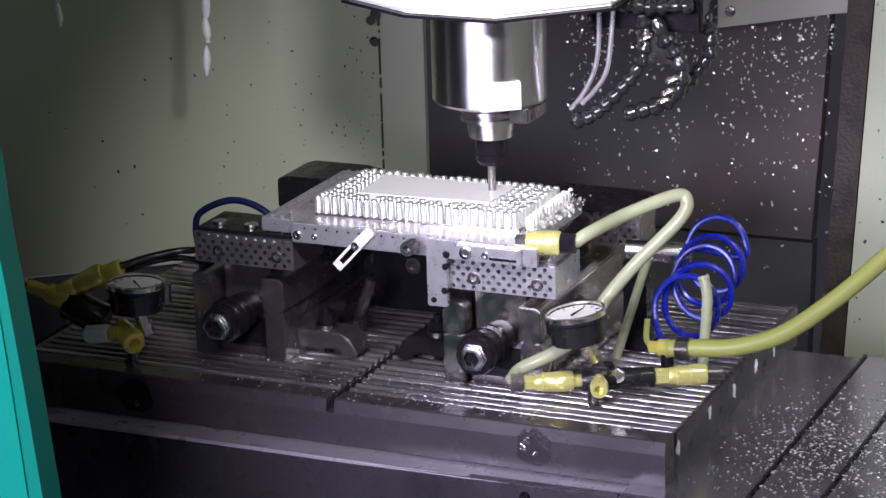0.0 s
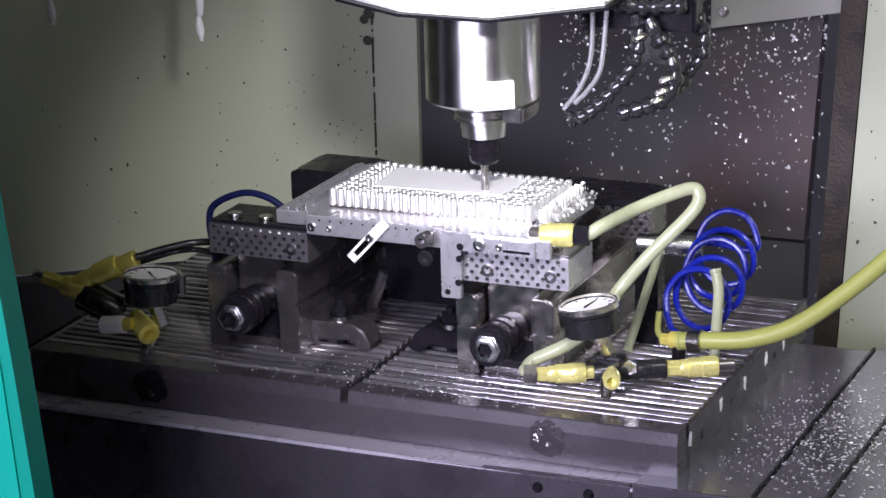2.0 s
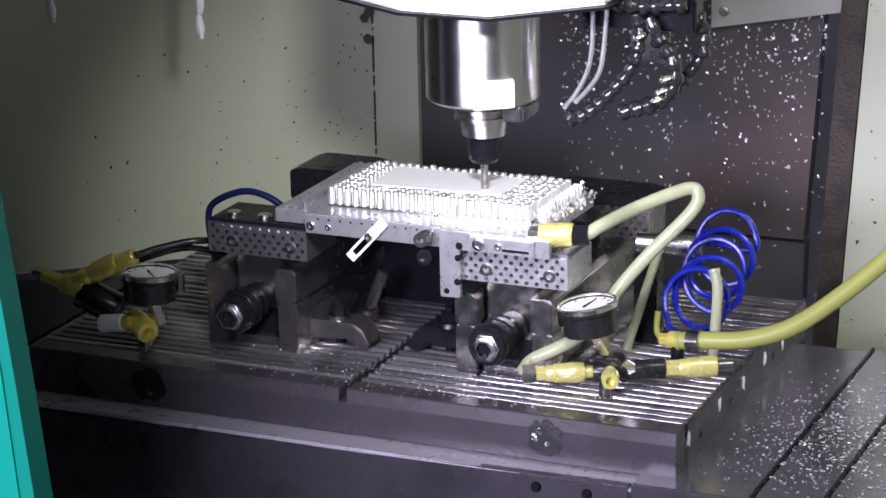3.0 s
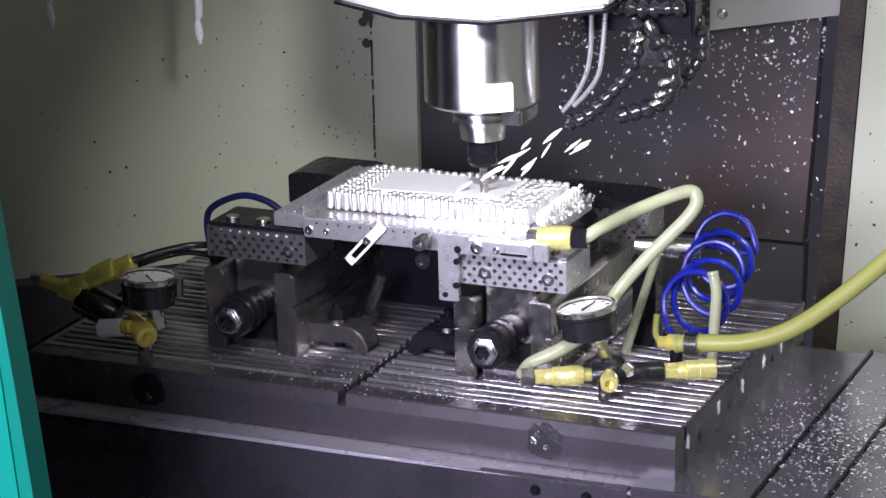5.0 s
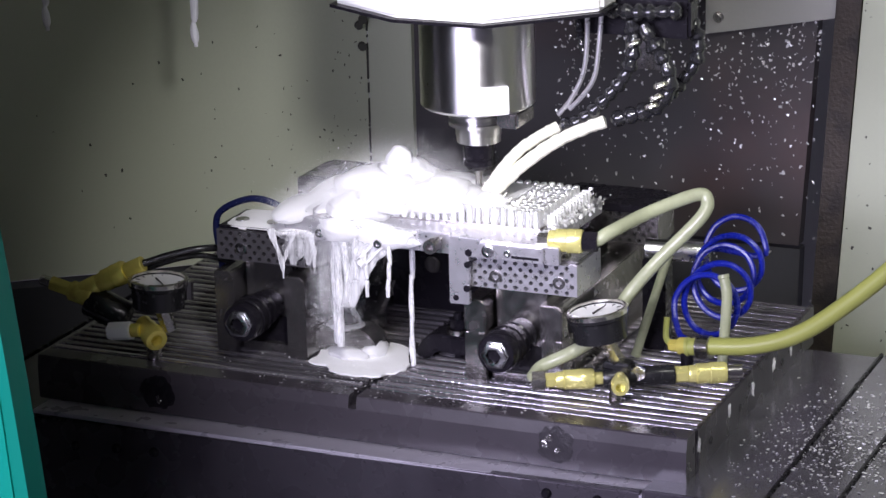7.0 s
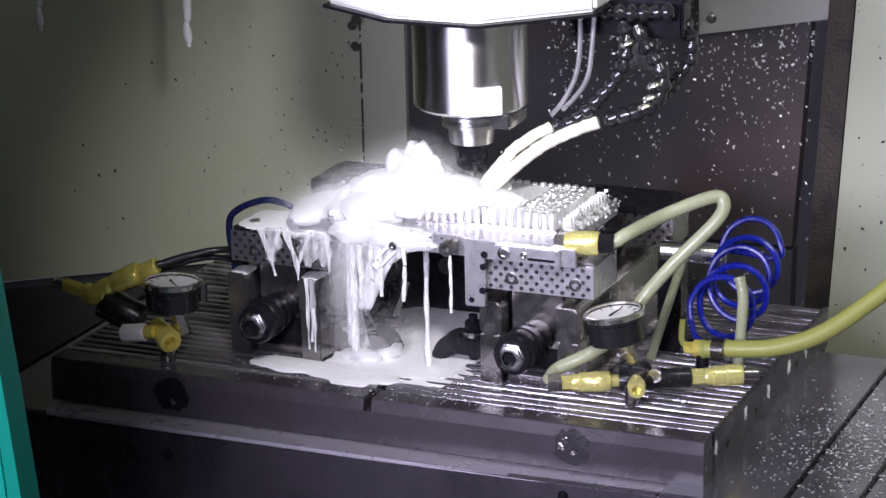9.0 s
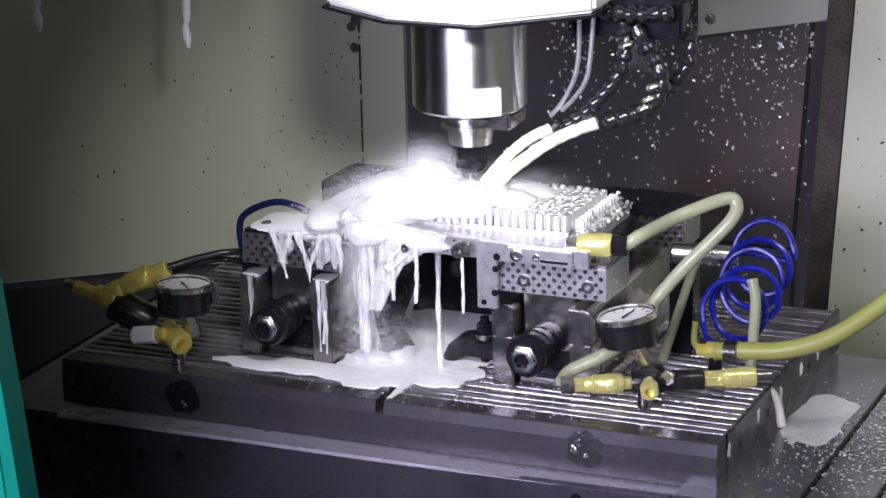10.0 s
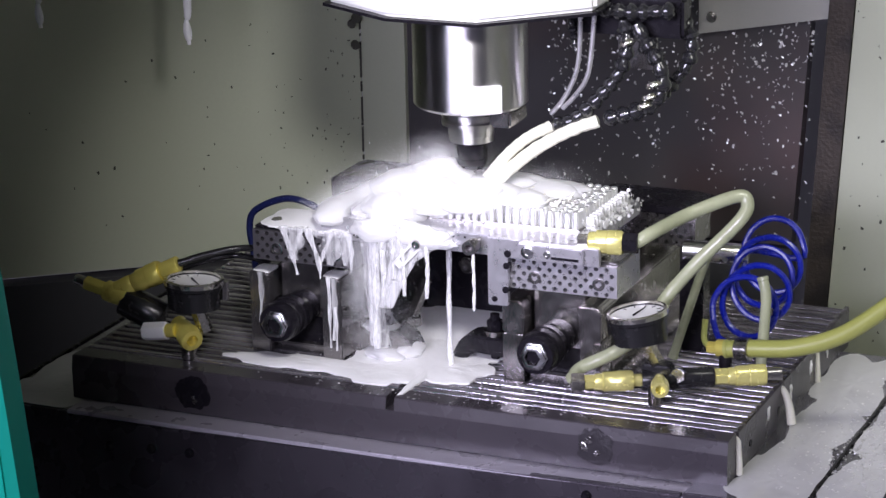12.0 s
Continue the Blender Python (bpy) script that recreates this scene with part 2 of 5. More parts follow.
# ---- the enclosure ----
def slab(name, corners, depth, material, label=""):
    """A wall from the outline of its front and the way its thickness goes."""
    bm = B()
    a = [bm.verts.new(c) for c in corners]
    b = [bm.verts.new(Vector(c) + Vector(depth)) for c in corners]
    bm.faces.new(a)
    bm.faces.new(b[::-1])
    for k in range(len(a)):
        bm.faces.new((a[k], b[k], b[(k + 1) % len(a)], a[(k + 1) % len(a)]))
    return single(name, bm, material, corners[0], label, "", "", "structure", 0.0)


SEAM = Vector((-0.2525, 0.62, 0))
FAR = SEAM + Vector((-math.cos(radians(52)), -math.sin(radians(52)), 0)) * 1.1
slab("wall_left", [(SEAM.x, SEAM.y, -0.059), (FAR.x, FAR.y, 0.03), (FAR.x, FAR.y, 1.0), (SEAM.x, SEAM.y, 1.0)], (-0.02, 0.02, 0), WALL, "grey-green painted sheet steel wall, wet and specked")
slab("wall_back", [(-0.2515, 0.62, -0.45), (-0.1975, 0.62, -0.45), (-0.1945, 0.62, 1.0), (-0.2515, 0.62, 1.0)], (0, 0.03, 0), WALL, "pale grey-green sheet steel panel with dark specks")
slab("way_cover", [(-0.197, 0.628, -0.008), (0.268, 0.628, -0.006), (0.338, 0.628, 1.0), (-0.193, 0.628, 1.0)], (0, 0.02, 0), COVER, "dark brown-grey column way cover with stuck chips")
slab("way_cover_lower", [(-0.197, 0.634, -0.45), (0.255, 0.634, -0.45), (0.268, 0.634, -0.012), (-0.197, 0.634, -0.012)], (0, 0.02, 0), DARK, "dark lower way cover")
slab("trim_right", [(0.268, 0.6, -0.45), (0.292, 0.6, -0.45), (0.3405, 0.6, 0.28), (0.39, 0.6, 1.0), (0.365, 0.6, 1.0), (0.313, 0.6, 0.28)], (0, 0.03, 0), RUST, "rusty brown rubber wiper strip")
slab("wall_right", [(0.293, 0.604, -0.45), (1.0, 0.604, -0.45), (1.0, 0.604, 1.0), (0.391, 0.604, 1.0), (0.3415, 0.604, 0.28)], (0, 0.03, 0), WALL, "pale grey-green sheet steel wall with dark specks")
slab("wall_east", [(1.0, 0.63, -0.45), (1.0, -0.5, -0.45), (1.0, -0.5, 1.0), (1.0, 0.63, 1.0)], (0.02, 0, 0), WALL)
slab("ceiling", [(-0.98, -0.5, 1.005), (1.0, -0.5, 1.005), (1.0, 0.66, 1.005), (-0.98, 0.66, 1.005)], (0, 0, 0.02), WALL)
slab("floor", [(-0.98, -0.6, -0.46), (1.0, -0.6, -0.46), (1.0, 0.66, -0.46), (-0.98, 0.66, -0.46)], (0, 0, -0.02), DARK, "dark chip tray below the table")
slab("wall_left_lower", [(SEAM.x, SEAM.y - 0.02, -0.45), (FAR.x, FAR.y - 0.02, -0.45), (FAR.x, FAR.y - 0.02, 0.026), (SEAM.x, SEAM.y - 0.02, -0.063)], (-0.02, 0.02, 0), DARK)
# the hall round the machine
slab("hall_floor", [(-3, -4.5, -1.0), (3.6, -4.5, -1.0), (3.6, 1.6, -1.0), (-3, 1.6, -1.0)], (0, 0, -0.05), HALL)
slab("hall_ceiling", [(-3, -4.5, 2.8), (3.6, -4.5, 2.8), (3.6, 1.6, 2.8), (-3, 1.6, 2.8)], (0, 0, 0.05), HALL)
slab("hall_wall_south", [(-3, -4.5, -1), (3.6, -4.5, -1), (3.6, -4.5, 2.8), (-3, -4.5, 2.8)], (0, -0.05, 0), HALL)
slab("hall_wall_north", [(-3, 1.6, -1), (3.6, 1.6, -1), (3.6, 1.6, 2.8), (-3, 1.6, 2.8)], (0, 0.05, 0), HALL)
slab("hall_wall_west", [(-3, -4.5, -1), (-3, 1.6, -1), (-3, 1.6, 2.8), (-3, -4.5, 2.8)], (-0.05, 0, 0), HALL)
slab("hall_wall_east", [(3.6, -4.5, -1), (3.6, 1.6, -1), (3.6, 1.6, 2.8), (3.6, -4.5, 2.8)], (0.05, 0, 0), HALL)


def base_and_lamp_backings():
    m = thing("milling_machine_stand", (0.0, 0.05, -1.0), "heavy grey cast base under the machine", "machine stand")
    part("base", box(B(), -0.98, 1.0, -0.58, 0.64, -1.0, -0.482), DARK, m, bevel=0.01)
    # housings and panel are added behind the lamps, all out of view
    for name, a, b, r, label in (("added_work_lamp_shell", (0.385, -0.612, 0.8), (0.362, -0.556, 0.722), 0.05, "black round housing added behind the work lamp"),):
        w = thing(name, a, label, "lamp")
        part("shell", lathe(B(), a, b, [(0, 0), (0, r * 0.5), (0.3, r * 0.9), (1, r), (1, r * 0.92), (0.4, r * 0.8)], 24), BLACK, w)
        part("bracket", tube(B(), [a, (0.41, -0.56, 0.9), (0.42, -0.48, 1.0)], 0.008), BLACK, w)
    w = thing("right_fill_housing", (0.7, -0.01, 0.66), "grey strip housing on a bracket, added behind the right fill", "lamp")
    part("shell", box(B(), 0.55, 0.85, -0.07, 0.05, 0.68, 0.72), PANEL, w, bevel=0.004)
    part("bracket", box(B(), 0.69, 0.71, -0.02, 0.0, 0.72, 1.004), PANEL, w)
    h = thing("front_fill_panel", (-0.3, -3.35, 1.1), "wide panel on legs, added behind the front fill", "lamp")
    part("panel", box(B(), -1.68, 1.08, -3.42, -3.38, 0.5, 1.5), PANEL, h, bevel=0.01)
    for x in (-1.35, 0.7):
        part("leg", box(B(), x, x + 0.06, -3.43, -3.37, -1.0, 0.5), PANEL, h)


base_and_lamp_backings()


def plate_top():
    p = thing("cover_plate", (0.16, 0.6, 0.24), "grey steel plate bolted over the way cover", "plate")
    bm = B()
    prism(bm, [(0.163, 0.2315), (0.315, 0.259), (0.345, 0.42), (0.163, 0.42)], 0.612, 0.624, "y")
    part("plate", bm, PANEL, p, bevel=0.001)
    bm = B()
    cyl(bm, (0.178, 0.612, 0.2515), (0.178, 0.607, 0.2515), 0.0045, seg=6)
    cyl(bm, (0.178, 0.613, 0.2515), (0.178, 0.6105, 0.2515), 0.0062)
    part("bolt", bm, WORN, p, bevel=0.0006)


plate_top()


def door():
    d = thing("sliding_door", (-0.1, -0.4, -0.4), "teal painted sliding door edge of the machine", "door")
    edge = [(-0.118, 0.5), (-0.0997, 0.2673), (-0.0932, 0.2183), (-0.0845, 0.1425), (-0.0733, 0.0348), (-0.055, -0.16), (-0.04, -0.4)]
    inner = [(-0.123, 0.5), (-0.107, 0.2673), (-0.1027, 0.2183), (-0.0955, 0.1425), (-0.0868, 0.0348), (-0.07, -0.16), (-0.055, -0.4)]
    bm = B()
    prism(bm, inner + [(-0.2, -0.4), (-0.2, 0.5)], -0.42, -0.4, "y")
    part("panel", bm, TEAL, d)
    # dark sheets added out of view to keep front light off the left
    bm = B()
    box(bm, -1.0, -0.1995, -0.424, -0.404, -0.4, 1.0)
    part("window", bm, DARK, d, "dark sheet added out of view to block light")
    bm = B()
    box(bm, -1.0, -0.11, -0.424, -0.402, 0.502, 1.0)
    part("upper_panel", bm, DARK, d)
    bm = B()
    prism(bm, edge + [(x - 0.0003, z) for x, z in inner[::-1]], -0.418, -0.392, "y")
    part("edge_strip", bm, TEAL_EDGE, d, "darker green door edge")


door()


# ---- the table ----
X0, X1, DEEP = -0.347, 0.332, 0.415


def table():
    t = rides(thing("machine_table", (0, 0.2, -0.045), "dark iron machine table with many T-slots, wet with coolant", "machine table"))
    bm = B()
    box(bm, X0, X1, 0.026, DEEP, -0.045, -0.013)
    part("body", bm, IRON, t, bevel=0.0015)
    bm = B()
    prism(bm, [(0.0008, -0.045), (0.026, -0.045), (0.026, -0.013), (0, -0.013), (0, -0.0442)], X0, X1, "x")
    for lo, hi in ((X0, -0.0042), (0.0042, X1)):
        prism(bm, [(0, -0.013), (0.026, -0.013), (0.026, -0.0005), (0.0036, -0.0005), (0.0022, -0.0016)], lo, hi, "x")
    part("front_rail", bm, RAIL, t, "oiled dark front rail")
    for x, z in ((0.2056, -0.0215), (-0.2109, -0.0235)):
        bm = B()
        blob(bm, (x, 0.0002, z), (0.0175, 0.0011, 0.0172), x * 40, 0.3, 4)
        hole = part("plug", bm, OILY if x > 0 else BLACK, t, "dirty recessed round plug")
        bm = B()
        for k in range(9 if x > 0 else 3):
            a = random.uniform(2.2, 5.4)
            blob(bm, (x + random.uniform(0.003, 0.0125) * math.cos(a), -0.0008, z + random.uniform(0.003, 0.0125) * math.sin(a)), (random.uniform(0.0012, 0.004), 0.0012, random.uniform(0.001, 0.0028)), k, 0.6, 2)
        tagged(part("chips", bm, VISE, hole, "grey chips caught in the hole"), kind="stuff")
    # ridges between the slots, cut by the cross groove
    count, pitch = 27, 0.01405
    for lo, hi in ((X0 + 0.001, -0.005), (0.005, X1 - 0.001)):
        bm = B()
        half = (hi - lo) / 2
        prism(bm, [(-0.0044, -0.0125), (0.0044, -0.0125), (0.0044, -0.0034), (0.0038, -0.0018), (0.0026, -0.0006), (0.001, 0), (-0.001, 0), (-0.0026, -0.0006), (-0.0038, -0.0018), (-0.0044, -0.0034)], -half, half, "x")
        mesh = finish("ridge", bm, TABLE, 0)
        for k in range(count):
            piece("ridge", mesh, t, ((lo + hi) / 2, 0.036 + k * pitch, -0.0006 if k % 3 else 0))
    # black strip fills the cross groove to imitate the shade in it
    bm = B()
    box(bm, -0.0046, 0.0046, 0.027, DEEP - 0.002, -0.0128, -0.0045)
    part("slot_floor", bm, BLACK, t, "black strip standing in for shade in the cross groove")
    for x in (X0 - 0.0005, X1 - 0.0045):
        bm = B()
        box(bm, x, x + 0.005, 0.0305, DEEP, -0.045, -0.0012)
        part("end_bar", bm, IRON, t, bevel=0.001)
    # end face with its bolts and drips of coolant
    for y, z in ((0.035, -0.018), (0.125, -0.016), (0.2, -0.02), (0.27, -0.018), (0.33, -0.02)):
        bm = B()
        blob(bm, (X1 + 0.0006, y, z), (0.0012, 0.0032, 0.006), y * 90, 1.1, 3)
        part("drip", bm, FOAM, t, "dried white coolant drip")
    for y in (0.07, 0.16, 0.3):
        bm = B()
        cyl(bm, (X1 - 0.002, y, -0.026), (X1 + 0.001, y, -0.026), 0.004, seg=12)
        part("bolt", bm, BLACK, t)


table()


def covers():
    c = rides(thing("saddle_cover", (0, -0.03, -0.3), "dark painted front saddle cover with a pale worn edge", "saddle cover"))
    bm = B()
    prism(bm, [(-0.347, -0.08), (-0.343, -0.062), (-0.333, -0.0525), (-0.318, -0.052), (0.29, -0.0445), (0.2985, -0.044), (0.2985, -0.44), (-0.385, -0.44)], -0.03, -0.02, "y")
    part("front_panel", bm, IRON, c, bevel=0.0015)
    bm = B()
    prism(bm, [(-0.338, -0.029), (0.331, -0.029), (0.331, 0.06), (-0.338, 0.06)], -0.0505, -0.0462, "z")
    part("ledge", bm, LEDGE, c, "grey worn ledge below the table", bevel=0.001)
    for x, z in ((-0.2009, -0.0728), (-0.243, -0.0745), (0.2087, -0.0575), (0.2581, -0.0574), (-0.29, -0.078)):
        bm = B()
        lathe(bm, (x, -0.03, z), (x, -0.0345, z), [(0, 0.0052), (0.6, 0.0045), (1, 0.0026), (1, 0)], 12)
        part("screw", bm, BLACK, c, "dark round-headed screw")
    # telescopic plates at both ends of the table
    for name, x0, x1, z in (("way_plate", 0.30, 0.409, -0.0462), ("way_plate", 0.4135, 0.4725, -0.043), ("way_plate", 0.477, 0.9, -0.04)):
        p = rides(thing(name, (x0, 0.18, z), "wet grey telescopic way cover plate strewn with chips", "way cover", "telescopic covers"))
        bm = B()
        prism(bm, [(x0, -0.0275), (x1, -0.0275), (x1, 0.39), (x0, 0.39)], z, z + 0.004, "z")
        part("sheet", bm, WET, p, bevel=0.001)
        bm = B()
        box(bm, x1 + 0.0004, x1 + 0.0042, -0.0275, 0.39, z - 0.004, z + 0.009)
        part("wiper", bm, BLACK, p, "black wiper lip", bevel=0.0008)
        bm = B()
        prism(bm, [(x0, -0.0305), (x1, -0.0305), (x1, -0.028), (x0, -0.028)], -0.44, z + 0.0045, "z")
        part("end_wall", bm, IRON, p, bevel=0.0008)
    p = rides(thing("way_plate", (-0.4, 0.18, -0.056), "dark wet telescopic way cover plate behind the door", "way cover", "telescopic covers"))
    bm = B()
    box(bm, -0.441, -0.349, -0.006, 0.39, -0.06, -0.056)
    part("sheet", bm, WET, p, bevel=0.001)
    bm = B()
    box(bm, -0.441, -0.349, -0.0095, -0.0065, -0.44, -0.0565)
    part("end_wall", bm, IRON, p, bevel=0.0008)
    bm = B()
    box(bm, -0.446, -0.4415, -0.0095, 0.39, -0.44, -0.054)
    part("wiper", bm, BLACK, p, "black wiper lip", bevel=0.0008)


WET = mat("wet_sheet", (0.25, 0.24, 0.27), 0.2, 0.75, 0.25, 14, 0.04, 300, (0.13, 0.125, 0.14), 0.5)
LEDGE = mat("worn_ledge", (0.5, 0.475, 0.525), 0.3, 0.35, 0.15, 20, 0.05, 300, (0.3, 0.28, 0.32), 0.4)
covers()


# ---- vises ----
def perforated(bm, x0, x1, z0, z1, y, back, nx, nz, r):
    """A block whose front has rows of holes, every other row set off by half a pitch."""
    px, pz = (x1 - x0) / (nx + 0.5), (z1 - z0) / nz
    for j in range(nz):
        lo, hi = z0 + j * pz, z0 + (j + 1) * pz
        start = x0 + (px / 2 if j % 2 else 0)
        for a, b in ((x0, start), (start + nx * px, x1)):
            if b - a > 1e-6:
                bm.faces.new([bm.verts.new(c) for c in ((a, y, lo), (b, y, lo), (b, y, hi), (a, y, hi))])
        for i in range(nx):
            a, b = start + i * px, start + (i + 1) * px
            cx, cz = (a + b) / 2, (lo + hi) / 2
            rim = [(b, cz), (b, hi), (cx, hi), (a, hi), (a, cz), (a, lo), (cx, lo), (b, lo)]
            outer = [bm.verts.new((u, y, w)) for u, w in rim]
            ring = [(cx + r * math.cos(k * 0.7854), cz + r * math.sin(k * 0.7854)) for k in range(8)]
            inner = [bm.verts.new((u, y, w)) for u, w in ring]
            deep = [bm.verts.new((u, y + 0.022, w)) for u, w in ring]
            for k in range(8):
                n = (k + 1) % 8
                bm.faces.new((outer[k], outer[n], inner[n], inner[k]))
                bm.faces.new((inner[k], inner[n], deep[n], deep[k]))
            bm.faces.new(deep)
    corner = [(x0, z0), (x1, z0), (x1, z1), (x0, z1)]
    a, b = [bm.verts.new((u, y, w)) for u, w in corner], [bm.verts.new((u, back, w)) for u, w in corner]
    for k in range(4):
        bm.faces.new((a[k], a[(k + 1) % 4], b[(k + 1) % 4], b[k]))
    bm.faces.new(b)
    bmesh.ops.remove_doubles(bm, verts=bm.verts, dist=1e-6)
    return bm


def cap_screw(bm, x, y, z, r=0.004, h=0.003):
    lathe(bm, (x, y, z), (x, y - h, z), [(0, r), (0.8, r), (1, r * 0.85), (1, r * 0.5), (0.4, r * 0.5), (0.4, 0)], 14)


def vise(dx, label, shaded):
    v = rides(thing("machine_vise", (0.131 + dx, 0.2, 0), label, "vise", "vises on the table"))
    s = lambda x: x + dx
    # the left vise takes darker metals in place of the shade on it
    steel = VISE if shaded else WORN
    bm = B()
    prism(bm, [(s(0.079), 0.106), (s(0.184), 0.106), (s(0.184), 0.36), (s(0.079), 0.36)], 0.0, 0.032, "z")
    part("base", bm, VISE, v, bevel=0.0015)
    bm = B()
    prism(bm, [(s(0.074), 0.11), (s(0.189), 0.11), (s(0.189), 0.34), (s(0.074), 0.34)], 0.0003, 0.012, "z")
    part("foot_flange", bm, steel, v, bevel=0.001)
    for a, b, z in ((0.0836, 0.1057, 0.082), (0.1607, 0.1835, 0.084)):
        bm = B()
        prism(bm, [(s(a + 0.004), 0.032), (s(b - 0.006), 0.032), (s(b - 0.006), 0.05), (s(b), 0.051), (s(b), z - 0.004), (s(b - 0.004), z), (s(a), z), (s(a), 0.051), (s(a + 0.004), 0.05)], 0.078, 0.31, "y")
        part("bed_rail", bm, steel, v, bevel=0.0012)
    for a, b in ((0.0836, 0.1045), (0.1622, 0.1835)):
        bm = B()
        box(bm, s(a), s(b), 0.0785, 0.1055, 0, 0.0495)
        part("front_leg", bm, steel, v, bevel=0.0012)
    # black sheet before the base paints the shade between the legs
    bm = B()
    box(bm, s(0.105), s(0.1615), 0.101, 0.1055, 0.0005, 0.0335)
    part("front_recess", bm, BLACK, v, "black sheet standing in for shade between the legs")
    bm = B()
    box(bm, s(0.107), s(0.16), 0.09, 0.1, 0.0, 0.008)
    part("cross_bar", bm, VISE, v, bevel=0.001)
    bm = B()
    prism(bm, [(s(0.078), 0.03), (s(0.1845), 0.03), (s(0.1845), 0.05), (s(0.078), 0.05)], 0.32, 0.355, "y")
    part("end_block", bm, steel, v, bevel=0.0015)
    bm = B()
    box(bm, s(0.108), s(0.159), 0.1, 0.15, 0.034, 0.0985)
    part("slide", bm, steel, v, "grey sliding jaw carrier", bevel=0.0015)
    bm = B()
    perforated(bm, s(0.0966), s(0.204), 0.1, 0.1298, 0.065, 0.128, 10, 5, 0.0022)
    part("front_jaw", bm, SHADED_JAW if shaded else ALLOY, v, "perforated soft jaw block")
    bm = B()
    cap_screw(bm, s(0.1225), 0.0655, 0.112, 0.0062, 0.0012)
    part("jaw_screw", bm, STEEL if shaded else VISE, v)
    bm = B()
    cap_screw(bm, s(0.186), 0.0655, 0.112, 0.0062, 0.0012)
    part("jaw_screw", bm, STEEL if shaded else VISE, v)
    bm = B()
    box(bm, s(0.0975), s(0.2035), 0.068, 0.126, 0.13, 0.1335)
    part("jaw_cap", bm, BLACK if shaded else VISE, v, "dark jaw top plate", bevel=0.001)
    for k in range(3):
        bm = B()
        cyl(bm, (s(0.115 + 0.034 * k), 0.086, 0.1335), (s(0.115 + 0.034 * k), 0.086, 0.1365), 0.0072, seg=18)
        part("top_screw", bm, NICKEL if k else STEEL, v, bevel=0.0006)
    bm = B()
    perforated(bm, s(0.1), s(0.215), 0.094, 0.126, 0.262, 0.31, 11, 5, 0.0021)
    part("rear_jaw", bm, BLACK if shaded else VISE, v, "dark perforated rear jaw")
    bm = B()
    b0, e = (0.088, 0.18) if shaded else (0.098, 0.216)
    prism(bm, [(s(b0), 0.1 if shaded else 0.1265), (s(e), 0.1 if shaded else 0.1265), (s(e), 0.131), (s(e - 0.02), 0.134), (s(b0 + 0.012), 0.134), (s(b0), 0.13)], 0.258, 0.325, "y")
    part("rear_cap", bm, BLACK, v, "black rear jaw top", bevel=0.0012)
    bm = B()
    box(bm, s(0.104), s(0.163), 0.265, 0.35, 0.034, 0.094)
    part("rear_post", bm, steel, v, bevel=0.0015)
    # lead screw with its black collar
    x, z = s(0.1335), 0.0455
    bm = B()
    lathe(bm, (x, 0.1, z), (x, 0.036, z), [(0, 0), (0, 0.016), (0.12, 0.0175), (0.3, 0.0175), (0.33, 0.015), (0.42, 0.015), (0.45, 0.0195), (0.58, 0.02), (0.6, 0.0188), (0.63, 0.0188), (0.65, 0.02), (0.78, 0.02), (0.8, 0.0188), (0.83, 0.0188), (0.85, 0.0198), (0.95, 0.0194), (1, 0.0178), (1, 0.0105), (0.9, 0)], 32)
    collar = part("screw_collar", bm, BLACK, v, "ribbed black screw collar")
    bm = B()
    lathe(bm, (x, 0.05, z), (x, 0.029, z), [(0, 0.0142), (0.8, 0.0142), (0.82, 0.0132), (0.97, 0.0132), (1, 0.012), (1, 0.0078), (0.1, 0.0074), (0.1, 0)], 6)
    part("hex_socket", bm, STEEL, collar, "shiny hexagon drive socket")
    # black plug makes the shallow socket look deep and shaded
    bm = B()
    cyl(bm, (x, 0.045, z), (x, 0.0325, z), 0.0069, seg=6)
    part("socket_floor", bm, BLACK, collar, "black hexagon plug in place of the socket's shade")
    bm = B()
    cyl(bm, (x, 0.1, z), (x, 0.33, z), 0.008)
    part("lead_screw", bm, STEEL, v)


vise(0.0, "grey steel machine vise with perforated aluminium jaw", False)
vise(-0.269, "steel machine vise with perforated jaw, coloured darker for shade", True)


